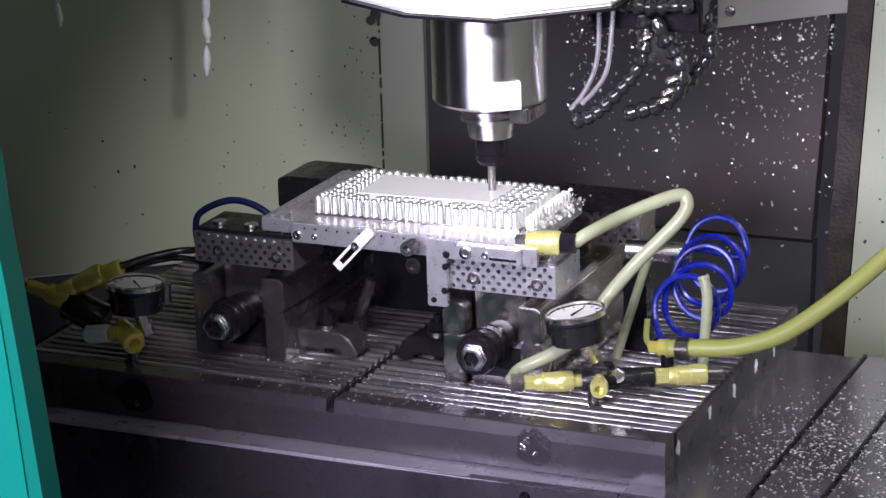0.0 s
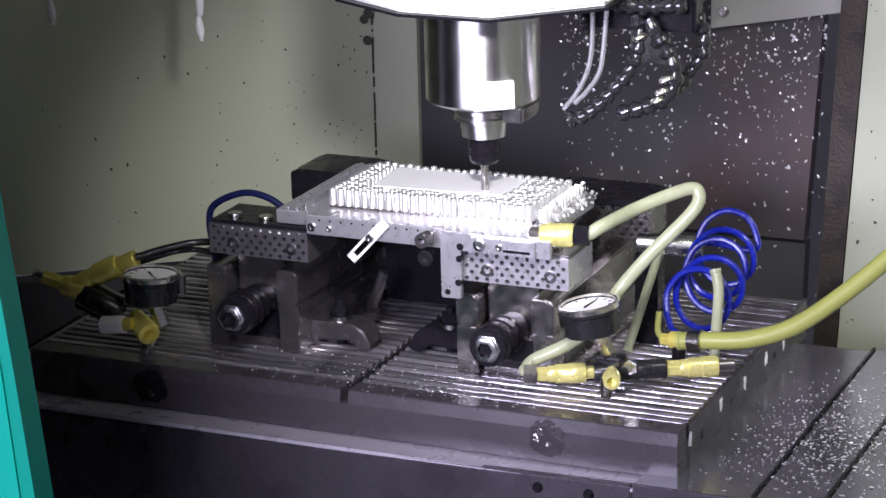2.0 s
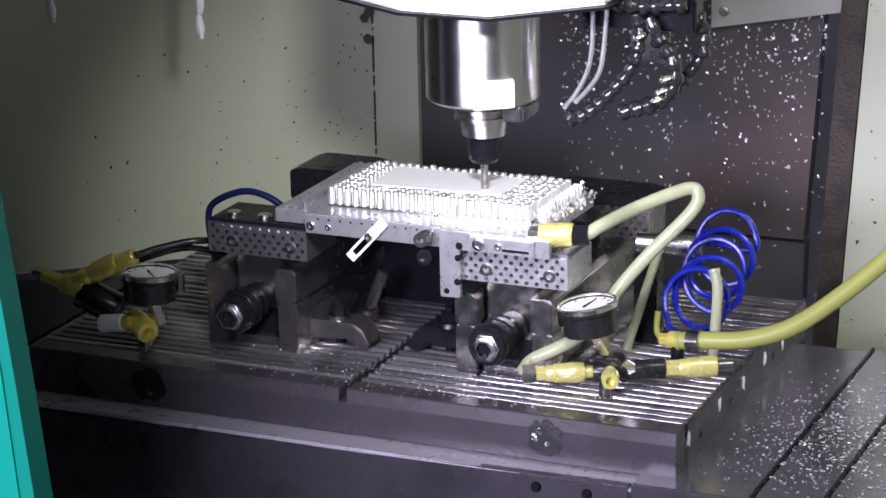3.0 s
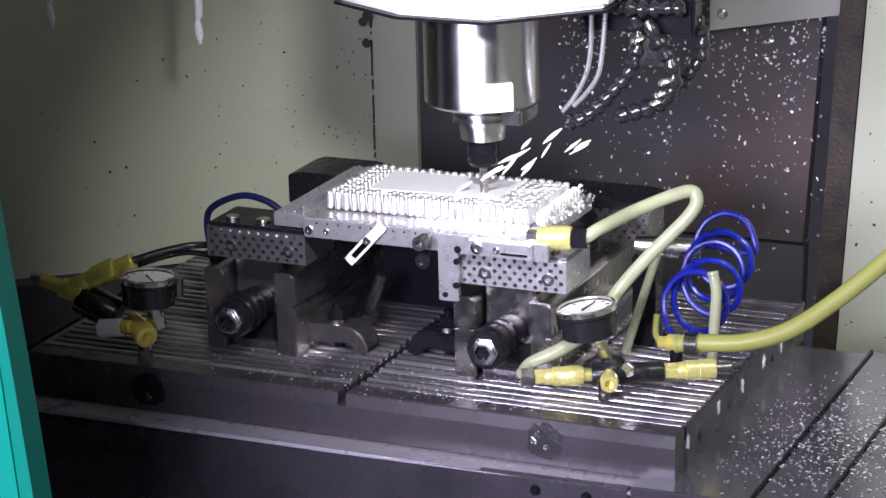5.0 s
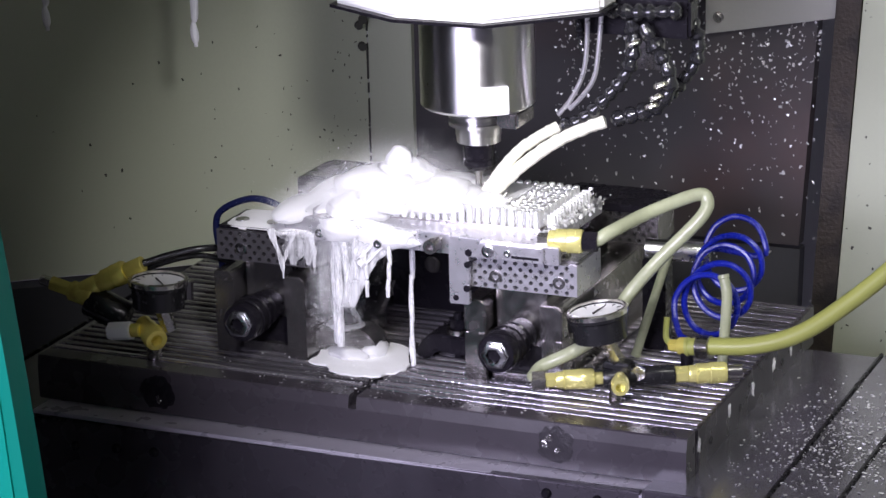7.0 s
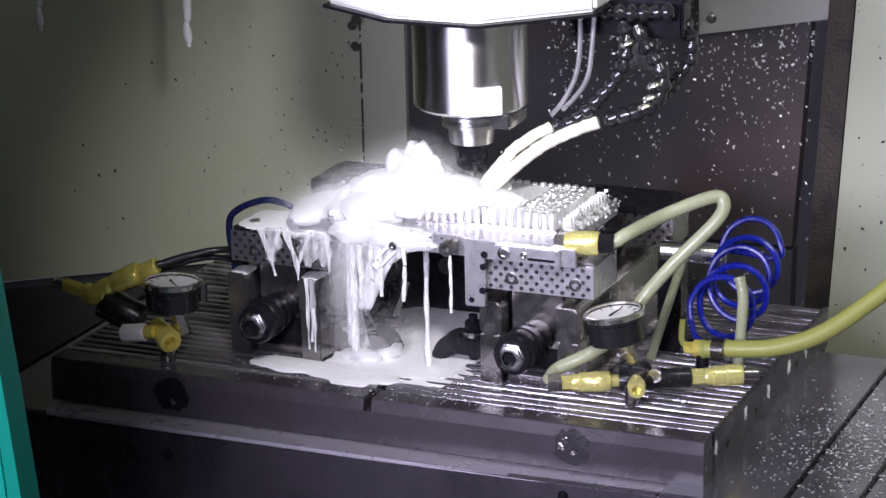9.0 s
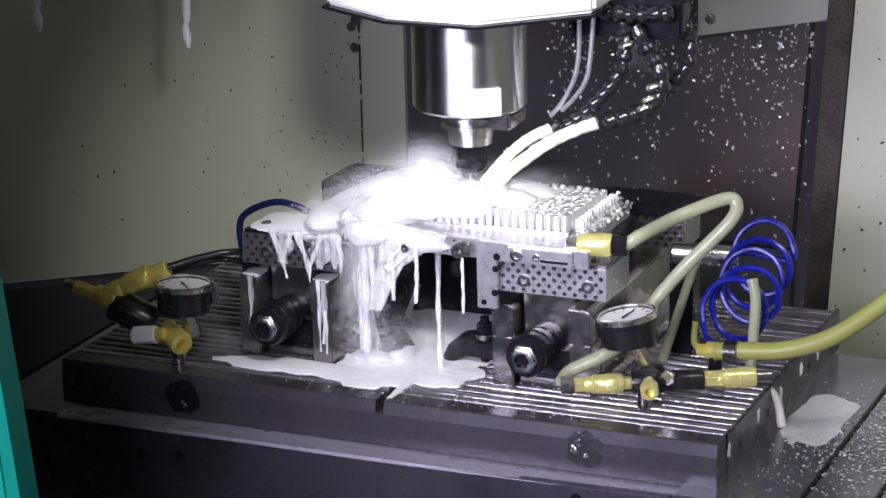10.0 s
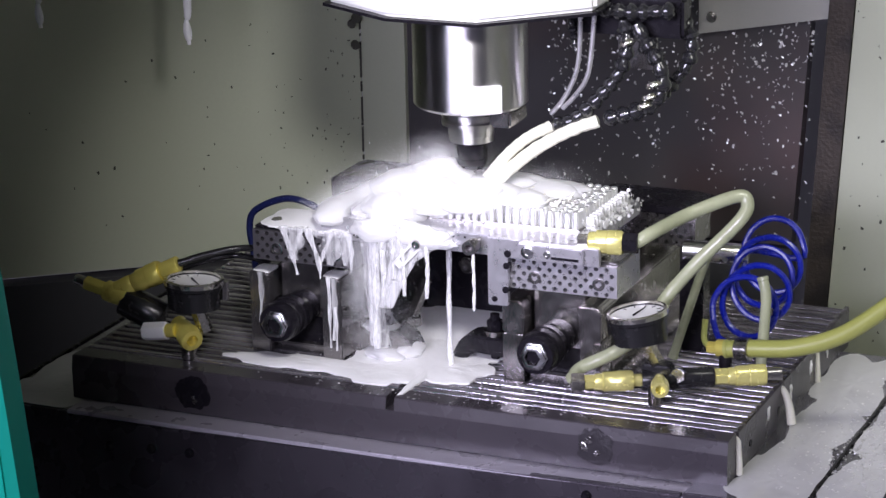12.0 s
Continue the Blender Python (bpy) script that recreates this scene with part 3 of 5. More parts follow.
# ---- fixture and workpiece ----
def fixture():
    f = rides(thing("fixture_plate", (0.03, 0.16, 0.134), "milled aluminium fixture plate held between two vises", "fixture plate"))
    bm = B()
    prism(bm, [(-0.066, 0.064), (0.164, 0.064), (0.1705, 0.224), (0.12, 0.252), (-0.1015, 0.252), (-0.1025, 0.074), (-0.066, 0.074)], 0.1345, 0.148, "z")
    part("plate", bm, ALLOY, f, bevel=0.0008)
    bm = B()
    for x in (-0.094, -0.084):
        box(bm, x, x + 0.0035, 0.078, 0.248, 0.148, 0.1505)
    box(bm, -0.074, -0.0725, 0.08, 0.2, 0.148, 0.156)
    part("edge_rib", bm, ALLOY, f, bevel=0.0005)
    bm = B()
    box(bm, -0.062, 0.0795, 0.058, 0.0655, 0.1315, 0.151)
    rail = part("front_bar", bm, ALLOY, f, "bright front bar with a row of small holes", bevel=0.0008)
    for k in range(11):
        bm = B()
        cyl(bm, (-0.048 + k * 0.0115, 0.0576, 0.1465), (-0.048 + k * 0.0115, 0.06, 0.1465), 0.0011, seg=8)
        part("hole", bm, BLACK, rail)
    bm = B()
    prism(bm, [(0.0795, 0.084), (0.0995, 0.0845), (0.0995, 0.1318), (0.19, 0.1318), (0.19, 0.1495), (0.0795, 0.1505)], 0.0545, 0.0615, "y")
    bracket = part("bracket", bm, ALLOY, f, "L-shaped aluminium bracket", bevel=0.0008)
    for x, z, r in ((0.0865, 0.0905, 0.0028), (0.0975, 0.1005, 0.0033), (0.0925, 0.0935, 0.0), (0.0985, 0.124, 0.0032), (0.1, 0.136, 0.0035)):
        if r:
            bm = B()
            cyl(bm, (x, 0.0538, z), (x, 0.06, z), r, seg=14)
            part("hole", bm, BLACK, bracket)
    bm = B()
    box(bm, 0.112, 0.176, 0.05, 0.0545, 0.1335, 0.1485)
    insert = part("label_block", bm, ALLOY, bracket, "small bright clamp block", bevel=0.0008)
    bm = B()
    cap_screw(bm, 0.1215, 0.0505, 0.141, 0.0062, 0.002)
    cap_screw(bm, 0.141, 0.0505, 0.1405, 0.0035, 0.002)
    part("screw", bm, STEEL, insert)
    bm = B()
    box(bm, 0.145, 0.172, 0.0495, 0.0505, 0.1365, 0.139)
    part("slot", bm, BLACK, insert)
    bm = B()
    lathe(bm, (0.068, 0.062, 0.143), (0.068, 0.036, 0.143), [(0, 0.0042), (0.45, 0.0042), (0.46, 0.0072), (0.95, 0.0072), (1, 0.0065), (1, 0.0036), (0.7, 0.0034), (0.7, 0)], 18)
    part("stop_bolt", bm, VISE, f, "dark socket head stop bolt")
    for x in (-0.056, -0.038):
        bm = B()
        cap_screw(bm, x, 0.0585, 0.139, 0.0045 if x < -0.05 else 0.003, 0.002)
        part("screw", bm, STEEL, f)
    # slotted strap hanging from the front bar
    bm = B()
    a, b = Vector((-0.012, 0.05, 0.1135)), Vector((0.0235, 0.054, 0.152))
    way = (b - a).normalized()
    side = way.cross(Vector((0, 1, 0))).normalized() * 0.0052
    for p, q, w0, w1 in ((0, 1, 0.55, 1.0), (0, 1, -1.0, -0.55), (0, 0.12, -1, 1), (0.6, 1, -1, 1)):
        c0, c1 = a.lerp(b, p), a.lerp(b, q)
        lowv = [bm.verts.new(c + side * w + Vector((0, d, 0))) for d in (0, 0.0022) for c, w in ((c0, w0), (c1, w0), (c1, w1), (c0, w1))]
        for q4 in ((0, 1, 2, 3), (7, 6, 5, 4), (0, 4, 5, 1), (1, 5, 6, 2), (2, 6, 7, 3), (3, 7, 4, 0)):
            bm.faces.new([lowv[k] for k in q4])
    part("slotted_strap", bm, PINALLOY, f, "bright slotted steel strap")
    bm = B()
    cap_screw(bm, 0.0085, 0.0515, 0.1365, 0.0042, 0.003)
    part("strap_screw", bm, STEEL, f)


fixture()


def workpiece():
    w = rides(thing("pin_block", (0.05, 0.15, 0.148), "aluminium block half milled into rows of round pins", "workpiece"))
    # darker metal than the pins, put in for the shade between them
    bm = B()
    prism(bm, [(-0.056, 0.097), (0.153, 0.103), (0.166, 0.206), (-0.058, 0.206)], 0.148, 0.1505, "z")
    part("base", bm, WORN, w, "base coloured darker for the shade between the pins", bevel=0.0005)
    bm = B()
    prism(bm, [(-0.024, 0.126), (0.111, 0.135), (0.113, 0.197), (-0.027, 0.197)], 0.1505, 0.1652, "z")
    part("centre_land", bm, PINALLOY, w, "uncut smooth centre field", bevel=0.0006)
    bm = B()
    lathe(bm, (0, 0, 0), (0, 0, 0.0165), [(0, 0.0035), (0.95, 0.0034), (1, 0.0029), (1, 0)], 12)
    mesh = finish("pin", bm, MILLED, 0)
    for j in range(13):
        for i in range(25):
            x, y = -0.0535 + i * 0.00842, 0.1005 + j * 0.0084
            y += (x + 0.05) * 0.022 * (1 - j / 12)
            x += j * 0.0003
            if -0.03 < x < 0.115 and 0.123 < y < 0.2:
                continue
            if (i in (6, 15) or j == 7) and random.random() < 0.25:
                continue
            piece("pin", mesh, w, (x, y, 0.1503), Matrix.Rotation(random.uniform(-0.03, 0.03), 4, "X") @ Matrix.Diagonal((1, 1, random.uniform(0.94, 1.06), 1)))
    # side fins and a heap of chips at its end
    for k in range(12):
        y = 0.108 + k * 0.0084
        part("end_fin", box(B(), 0.158, 0.166, y, y + 0.0035, 0.1505, 0.1625), PINALLOY, w, bevel=0.0003)
    c = rides(single("chip_heap", chips(B(), 260, lambda: (random.gauss(0.168, 0.006), random.uniform(0.085, 0.215), 0.1485 + abs(random.gauss(0, 0.006))), 0.0028), FLAKE, (0.168, 0.15, 0.148),
                 "heap of bright aluminium chips beside the block", "chips", "", "stuff"))


def chips(bm, count, where, size, flat=None):
    """Small curled flakes; flat: the way that they lie against a surface."""
    for _ in range(count):
        c = Vector(where())
        s = size * random.uniform(0.4, 1.3)
        turn = Euler((random.uniform(0, 6.28), random.uniform(0, 6.28), random.uniform(0, 6.28))).to_matrix()
        pts = [turn @ Vector(p) * s for p in ((-0.8, -0.45, 0), (0, -0.5, 0.35), (0.8, -0.3, 0), (0.75, 0.4, 0.1), (0, 0.55, 0.45), (-0.7, 0.45, 0.12))]
        if flat is not None:
            n = Vector(flat)
            pts = [p - n * p.dot(n) * 0.75 for p in pts]
        v = [bm.verts.new(c + p) for p in pts]
        bm.faces.new((v[0], v[1], v[4], v[5]))
        bm.faces.new((v[1], v[2], v[3], v[4]))
    return bm


workpiece()


# the black block is added to imitate deep shade below the fixture
def riser():
    r = rides(thing("shade_block", (0.005, 0.28, 0), "black block standing in for deep shade below the fixture", "riser block"))
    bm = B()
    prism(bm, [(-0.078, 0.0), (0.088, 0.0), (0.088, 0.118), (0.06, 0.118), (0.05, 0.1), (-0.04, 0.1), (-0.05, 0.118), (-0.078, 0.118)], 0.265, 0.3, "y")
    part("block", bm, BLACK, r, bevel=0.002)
    for x in (-0.03, 0.05):
        bm = B()
        cap_screw(bm, x, 0.265, 0.05, 0.009, 0.006)
        part("bolt", bm, VISE, r)
    v = rides(thing("clamp_lever", (-0.068, 0.2, 0), "grey steel clamp lever leaning in the shade", "lever"))
    bm = B()
    tube(bm, [(-0.068, 0.2, 0.0), (-0.065, 0.2, 0.011), (-0.056, 0.2, 0.032), (-0.0477, 0.2, 0.0523)], 0.006, 8, 4)
    part("bar", bm, VISE, v)
    bm = B()
    lathe(bm, (-0.068, 0.2, 0.0), (-0.068, 0.2, 0.012), [(0, 0), (0, 0.013), (0.8, 0.012), (1, 0.008), (1, 0)], 16)
    part("foot", bm, VISE, v)


riser()


# ---- toe clamps ----
def toe_clamp(x, y, flip, label):
    c = rides(thing("toe_clamp", (x, y, 0), label, "clamp", "toe clamps"))
    s = -1 if flip else 1
    bm = B()
    prism(bm, [(x - s * 0.034, 0.006), (x - s * 0.034, 0.026), (x + s * 0.016, 0.026), (x + s * 0.026, 0.02), (x + s * 0.034, 0.004), (x + s * 0.028, 0.0), (x + s * 0.02, 0.0), (x + s * 0.012, 0.009)], y - 0.016, y + 0.016, "y")
    part("arm", bm, BLACK if flip else VISE, c, bevel=0.002)
    bm = B()
    cyl(bm, (x - s * 0.006, y, 0.0), (x - s * 0.006, y, 0.046), 0.0045)
    part("stud", bm, BLACK, c)
    bm = B()
    lathe(bm, (x - s * 0.006, y, 0.026), (x - s * 0.006, y, 0.03), [(0, 0), (0, 0.012), (1, 0.0115), (1, 0)], 20)
    part("washer", bm, WORN, c)
    bm = B()
    cyl(bm, (x - s * 0.006, y, 0.03), (x - s * 0.006, y, 0.04), 0.0085, seg=6)
    part("nut", bm, BLACK, c, bevel=0.0008)


toe_clamp(-0.055, 0.122, False, "grey steel toe clamp with nut beside the vise")
toe_clamp(0.046, 0.137, True, "black steel toe clamp with stud beside the vise")


# ---- air fittings ----
def gauge(centre, normal, r, label, stem):
    g = rides(thing("pressure_gauge", centre, label, "pressure gauge", "pressure gauges"))
    c, n = Vector(centre), Vector(normal).normalized()
    bm = B()
    lathe(bm, c - n * 0.03, c, [(0, 0), (0, r * 0.55), (0.1, r * 0.88), (0.75, r * 0.92), (0.8, r), (1, r), (1, r * 0.9), (0.9, r * 0.88)], 32)
    part("case", bm, RUBBER, g)
    bm = B()
    lathe(bm, c - n * 0.003, c + n * 0.002, [(0, r * 1.02), (0.8, r * 1.02), (1, r * 0.97), (1, r * 0.9), (0.5, r * 0.9)], 32)
    part("bezel", bm, NICKEL, g, "bright steel bezel")
    bm = B()
    lathe(bm, c - n * 0.004, c - n * 0.0015, [(0, 0), (0, r * 0.9), (1, r * 0.9), (1, 0)], 32)
    dial = part("dial", bm, DIAL, g, "white dial face")
    u = n.cross(Vector((0, 0, 1))).normalized()
    v = u.cross(n)
    bm = B()
    for k in range(11):
        a = radians(-45 + 27 * k)
        d = u * math.cos(a) + v * math.sin(a)
        cyl(bm, c + d * r * 0.66 - n * 0.0012, c + d * r * 0.8 - n * 0.0012, 0.0005, seg=4)
    part("tick_marks", bm, BLACK, dial)
    bm = B()
    d = (u * 0.95 + v * 0.3).normalized()
    cyl(bm, c - d * r * 0.25 - n * 0.0005, c + d * r * 0.6 - n * 0.0005, 0.0011, 0.0004, seg=6)
    part("pointer", bm, BLACK, dial, "black pointer")
    bm = B()
    cyl(bm, c - n * 0.02, stem, 0.0075, seg=6)
    part("stem", bm, NICKEL, g)
    bm = B()
    q = c + u * r * 0.35 - v * r * 0.96
    cyl(bm, q - n * 0.022, q - n * 0.004, 0.0055, seg=8)
    part("clip", bm, WORN, g, "grey clip on the case")
    return g


gauge((0.2271, 0.055, 0.0935), (-0.14, -0.02, 0.98), 0.0285, "small black pressure gauge with white dial, tilted", (0.236, 0.085, 0.036))
gauge((-0.2205, 0.03, 0.083), (0.02, 0.04, 0.99), 0.029, "small black pressure gauge with steel bezel in shade", (-0.214, 0.036, 0.03))


def stations(a, b, spans, g, seg=18):
    """Turned pieces along a line: (from, to, radius, sides, material, name, label)."""
    a, b = Vector(a), Vector(b)
    way = (b - a).normalized()
    for lo, hi, r, sides, material, name, label in spans:
        bm = B()
        p, q = a + way * lo, a + way * hi
        if sides == 6:
            cyl(bm, p, q, r, seg=6)
            part(name, bm, material, g, label, bevel=0.0007)
        elif name == "coupler":
            lathe(bm, p, q, [(0, 0), (0, r * 0.75), (0.04, r * 0.8), (0.2, r * 0.82), (0.22, r * 0.95), (0.55, r * 0.95), (0.57, r), (0.93, r), (1, r * 0.9), (1, 0)], seg)
            part(name, bm, material, g, label)
        else:
            lathe(bm, p, q, [(0, 0), (0, r * 0.93), (0.04, r), (0.96, r), (1, r * 0.93), (1, 0)], seg)
            part(name, bm, material, g, label)


def air_line():
    g = rides(thing("air_manifold", (0.25, 0.09, 0.0), "row of yellow couplers and black valve lying on the table", "air manifold"))
    a, b = (0.1658, 0.0449, 0.02), (0.3434, 0.1377, 0.02)
    stations(a, b, [
        (0.0, 0.012, 0.0098, 6, NICKEL, "hex_nut", "pale hexagon nut"),
        (0.012, 0.022, 0.0075, 6, BRASS, "brass_nut", ""),
        (0.022, 0.058, 0.0098, 0, BRASS, "coupler", "yellow quick coupler"),
        (0.058, 0.066, 0.006, 0, BRASS, "nipple", ""),
        (0.066, 0.098, 0.0105, 0, RUBBER, "valve", "black valve body"),
        (0.098, 0.134, 0.0098, 0, RUBBER, "grip", "black rubber sleeve"),
        (0.134, 0.147, 0.0082, 6, BRASS, "brass_nut", ""),
        (0.147, 0.183, 0.0102, 0, BRASS, "coupler", "yellow quick coupler"),
        (0.183, 0.198, 0.0068, 0, VISE, "plug_end", "grey steel plug"),
    ], g)
    bm = B()
    lathe(bm, (0.241, 0.078, 0.022), (0.2515, 0.05, 0.022), [(0, 0), (0, 0.006), (0.5, 0.0062), (0.52, 0.0085), (0.9, 0.0085), (1, 0.0075), (1, 0.0045), (0.7, 0.004), (0.7, 0)], 18)
    part("outlet", bm, BRASS, g, "open brass outlet")
    bm = B()
    box(bm, 0.224, 0.2515, 0.076, 0.093, 0.026, 0.036)
    part("valve_block", bm, RUBBER, g, bevel=0.002)
    bm = B()
    cyl(bm, (0.2575, 0.0865, 0.026), (0.2575, 0.0815, 0.026), 0.0075, seg=6)
    part("lock_nut", bm, NICKEL, g, bevel=0.0006)
    bm = B()
    cyl(bm, (0.239, 0.07, 0.0), (0.239, 0.07, 0.018), 0.006, seg=12)
    part("foot", bm, WORN, g)


air_line()


def left_fitting():
    g = rides(thing("air_fitting", (-0.25, 0.03, 0.0), "tarnished yellow air couplers joined by an elbow, in shade", "air fitting"))
    stations((-0.3546, 0.03, 0.0694), (-0.296, 0.03, 0.056), [(0.0, 0.012, 0.0055, 0, NICKEL, "nipple", ""), (0.012, 0.035, 0.008, 6, GOLD, "brass_nut", ""), (0.035, 0.06, 0.0105, 0, GOLD, "elbow", "brass elbow")], g)
    stations((-0.3124, 0.03, 0.0605), (-0.2457, 0.045, 0.0925), [(0.0, 0.024, 0.0095, 0, GOLD, "coupler", "yellow coupler"), (0.024, 0.056, 0.0118, 0, GOLD, "coupler", "yellow coupler"), (0.056, 0.076, 0.008, 0, GOLD, "nipple", "")], g)
    stations((-0.303, 0.034, 0.053), (-0.262, 0.04, 0.034), [(0.0, 0.044, 0.0165, 0, RUBBER, "valve", "black valve body")], g)
    stations((-0.273, 0.02, 0.0268), (-0.237, 0.02, 0.0325), [(0.0, 0.026, 0.0095, 6, PINALLOY, "hex_nut", "bright hexagon nut"), (0.026, 0.036, 0.007, 0, GOLD, "nipple", "")], g)
    bm = B()
    lathe(bm, (-0.243, 0.035, 0.034), (-0.2155, 0.012, 0.0265), [(0, 0), (0, 0.0085), (0.3, 0.0088), (0.32, 0.0102), (0.62, 0.0102), (0.64, 0.0118), (0.94, 0.0118), (1, 0.0108), (1, 0.0058), (0.75, 0.0052), (0.75, 0)], 22)
    part("coupler", bm, GOLD, g, "yellow open coupler")
    bm = B()
    cyl(bm, (-0.232, 0.034, 0.0), (-0.232, 0.034, 0.026), 0.0075, seg=12)
    part("foot", bm, WORN, g)


left_fitting()


# ---- hoses ----
def hose(name, points, r, material, label, category="hose", steps=8, seg=12, wet=0):
    """A bent tube with a rim at both ends and, where wet, beads of coolant on its upper side."""
    h = rides(thing(name, points[0], label, category, "hoses"))
    part("tube", tube(B(), points, r, seg, steps), material, h)
    path = spline(points, steps)
    for a, b in ((path[0], path[1]), (path[-1], path[-2])):
        way = (b - a).normalized()
        part("rim", lathe(B(), a - way * 0.0004, a + way * 0.0035, [(0, r * 0.7), (0, r * 1.08), (0.8, r * 1.1), (1, r * 0.99)], seg), material, h)
    if wet:
        bm, rng = B(), random.Random(wet)
        for _ in range(wet):
            k = rng.randrange(1, len(path) - 1)
            way = (path[k + 1] - path[k - 1]).normalized()
            side = way.cross(Vector((rng.uniform(-1, 1), -0.7, rng.uniform(-0.2, 1)))).normalized().cross(way)
            d = rng.uniform(0.0006, 0.0017)
            blob(bm, path[k] - side * r * 0.98, (d, d, d * 1.3), rng.random() * 50, 0.2, 1)
        tagged(part("coolant_beads", bm, BEADS, h, "clear beads of coolant on the hose"), kind="stuff")
    return h


hose("air_hose", [(0.1965, 0.068, 0.1528), (0.217, 0.075, 0.153), (0.2311, 0.085, 0.161), (0.2506, 0.13, 0.168), (0.2868, 0.16, 0.1806), (0.2975, 0.163, 0.176), (0.2935, 0.155, 0.16),
                  (0.2576, 0.14, 0.1198), (0.2285, 0.13, 0.0825), (0.222, 0.105, 0.062), (0.197, 0.08, 0.043), (0.168, 0.066, 0.028), (0.1655, 0.05, 0.022)], 0.0064, CLEARHOSE, "pale yellow translucent air hose bent in a loop", wet=70)
hose("air_hose", [(0.2807, 0.155, 0.0315), (0.3033, 0.155, 0.0345), (0.3479, 0.155, 0.0405), (0.3915, 0.155, 0.0576), (0.434, 0.155, 0.0901), (0.4795, 0.155, 0.1331), (0.53, 0.15, 0.19), (0.62, 0.13, 0.32)], 0.0084, HOSE, "thick yellow air hose rising from the table", wet=24)
hose("flat_strap", [(0.2465, 0.2, 0.105), (0.234, 0.2, 0.066), (0.2133, 0.2, 0.0)], 0.0045, CLEARHOSE, "pale translucent strap leaning behind the gauge", "strap")
hose("flat_strap", [(0.310, 0.175, 0.1), (0.3145, 0.172, 0.083), (0.3145, 0.17, 0.062), (0.3108, 0.168, 0.0)], 0.0052, CLEARHOSE, "pale yellow strap inside the blue coil", "strap")
coil = [(0.2785, 0.165, 0.034), (0.268, 0.172, 0.037), (0.2605, 0.18, 0.05)]
TURNS_OF_COIL = 4.6
for k in range(int(TURNS_OF_COIL * 10) + 1):
    a, s = 3.5 - k * 0.62832, k / (TURNS_OF_COIL * 10)
    r = 0.0300 + 0.0025 * math.sin(k * 0.9)
    coil.append((0.289 + 0.018 * s * (1.6 - s) + r * math.cos(a), 0.182 + 0.06 * s + 0.007 * math.sin(a), 0.0585 + 0.05 * s + r * math.sin(a)))
coil.append((0.272, 0.25, 0.1))
coil.append((0.25, 0.262, 0.06))
hose("coiled_hose", coil, 0.0031, BLUE, "bright blue coiled air hose standing on the table", "coiled hose", 4, 8)
hose("air_tube", [(-0.24, 0.2, 0.0), (-0.243, 0.2, 0.05), (-0.2475, 0.2, 0.0861), (-0.2396, 0.2, 0.1055), (-0.2057, 0.2, 0.1208), (-0.1765, 0.2, 0.1176), (-0.155, 0.2, 0.104), (-0.145, 0.2, 0.09)], 0.0036, NAVY, "dark blue air tube arched over the vise", "air tube")
hose("cable", [(-0.2457, 0.046, 0.0925), (-0.221, 0.06, 0.1), (-0.19, 0.08, 0.104), (-0.165, 0.12, 0.09), (-0.15, 0.16, 0.05)], 0.0036, RUBBER, "black cable running into shade", "cable")
hose("cable", [(-0.25, 0.06, 0.083), (-0.221, 0.08, 0.091), (-0.195, 0.09, 0.092), (-0.17, 0.13, 0.07)], 0.003, RUBBER, "black cable running into shade", "cable")


def hose_coupling():
    g = rides(thing("hose_coupling", (0.28, 0.155, 0.0), "worn brass coupling at the end of the yellow hose", "hose coupling"))
    stations((0.262, 0.16, 0.029), (0.305, 0.1545, 0.0338), [(0.0, 0.01, 0.0062, 6, GOLD, "brass_nut", ""), (0.01, 0.022, 0.0085, 0, GOLD, "ferrule", ""), (0.022, 0.03, 0.0095, 6, NICKEL, "hex_nut", ""), (0.03, 0.044, 0.0112, 0, WORN, "clamp_ring", "grey hose clamp")], g)
    bm = B()
    tube(bm, [(0.264, 0.161, 0.028), (0.2555, 0.168, 0.034), (0.2545, 0.174, 0.052)], 0.0029, 8)
    part("elbow", bm, HOSE, g)
    bm = B()
    cyl(bm, (0.28, 0.157, 0.0), (0.28, 0.157, 0.026), 0.0065, seg=12)
    part("foot", bm, BLACK, g)
    h = rides(thing("hose_fitting", (0.19, 0.07, 0.15), "yellow coupler with black nut at the fixture", "hose fitting"))
    stations((0.1665, 0.064, 0.1528), (0.225, 0.074, 0.153), [(0.0, 0.01, 0.007, 6, NICKEL, "hex_nut", ""), (0.01, 0.042, 0.0115, 0, BRASS, "coupler", "yellow coupler"), (0.042, 0.056, 0.0098, 6, BLACK, "black_nut", "black nut")], h)
    r = rides(thing("air_cylinder", (0.235, 0.23, 0.0), "polished steel air cylinder beside the vise", "air cylinder"))
    bm = B()
    lathe(bm, (0.215, 0.226, 0.102), (0.277, 0.238, 0.1), [(0, 0), (0, 0.0105), (0.95, 0.0105), (1, 0.009), (1, 0)], 24)
    part("barrel", bm, STEEL, r)
    bm = B()
    box(bm, 0.212, 0.236, 0.222, 0.246, 0.0, 0.092)
    part("stand", bm, BLACK, r, bevel=0.0015)


hose_coupling()


# ---- the spindle head ----
SX, SY = 0.0866, 0.15


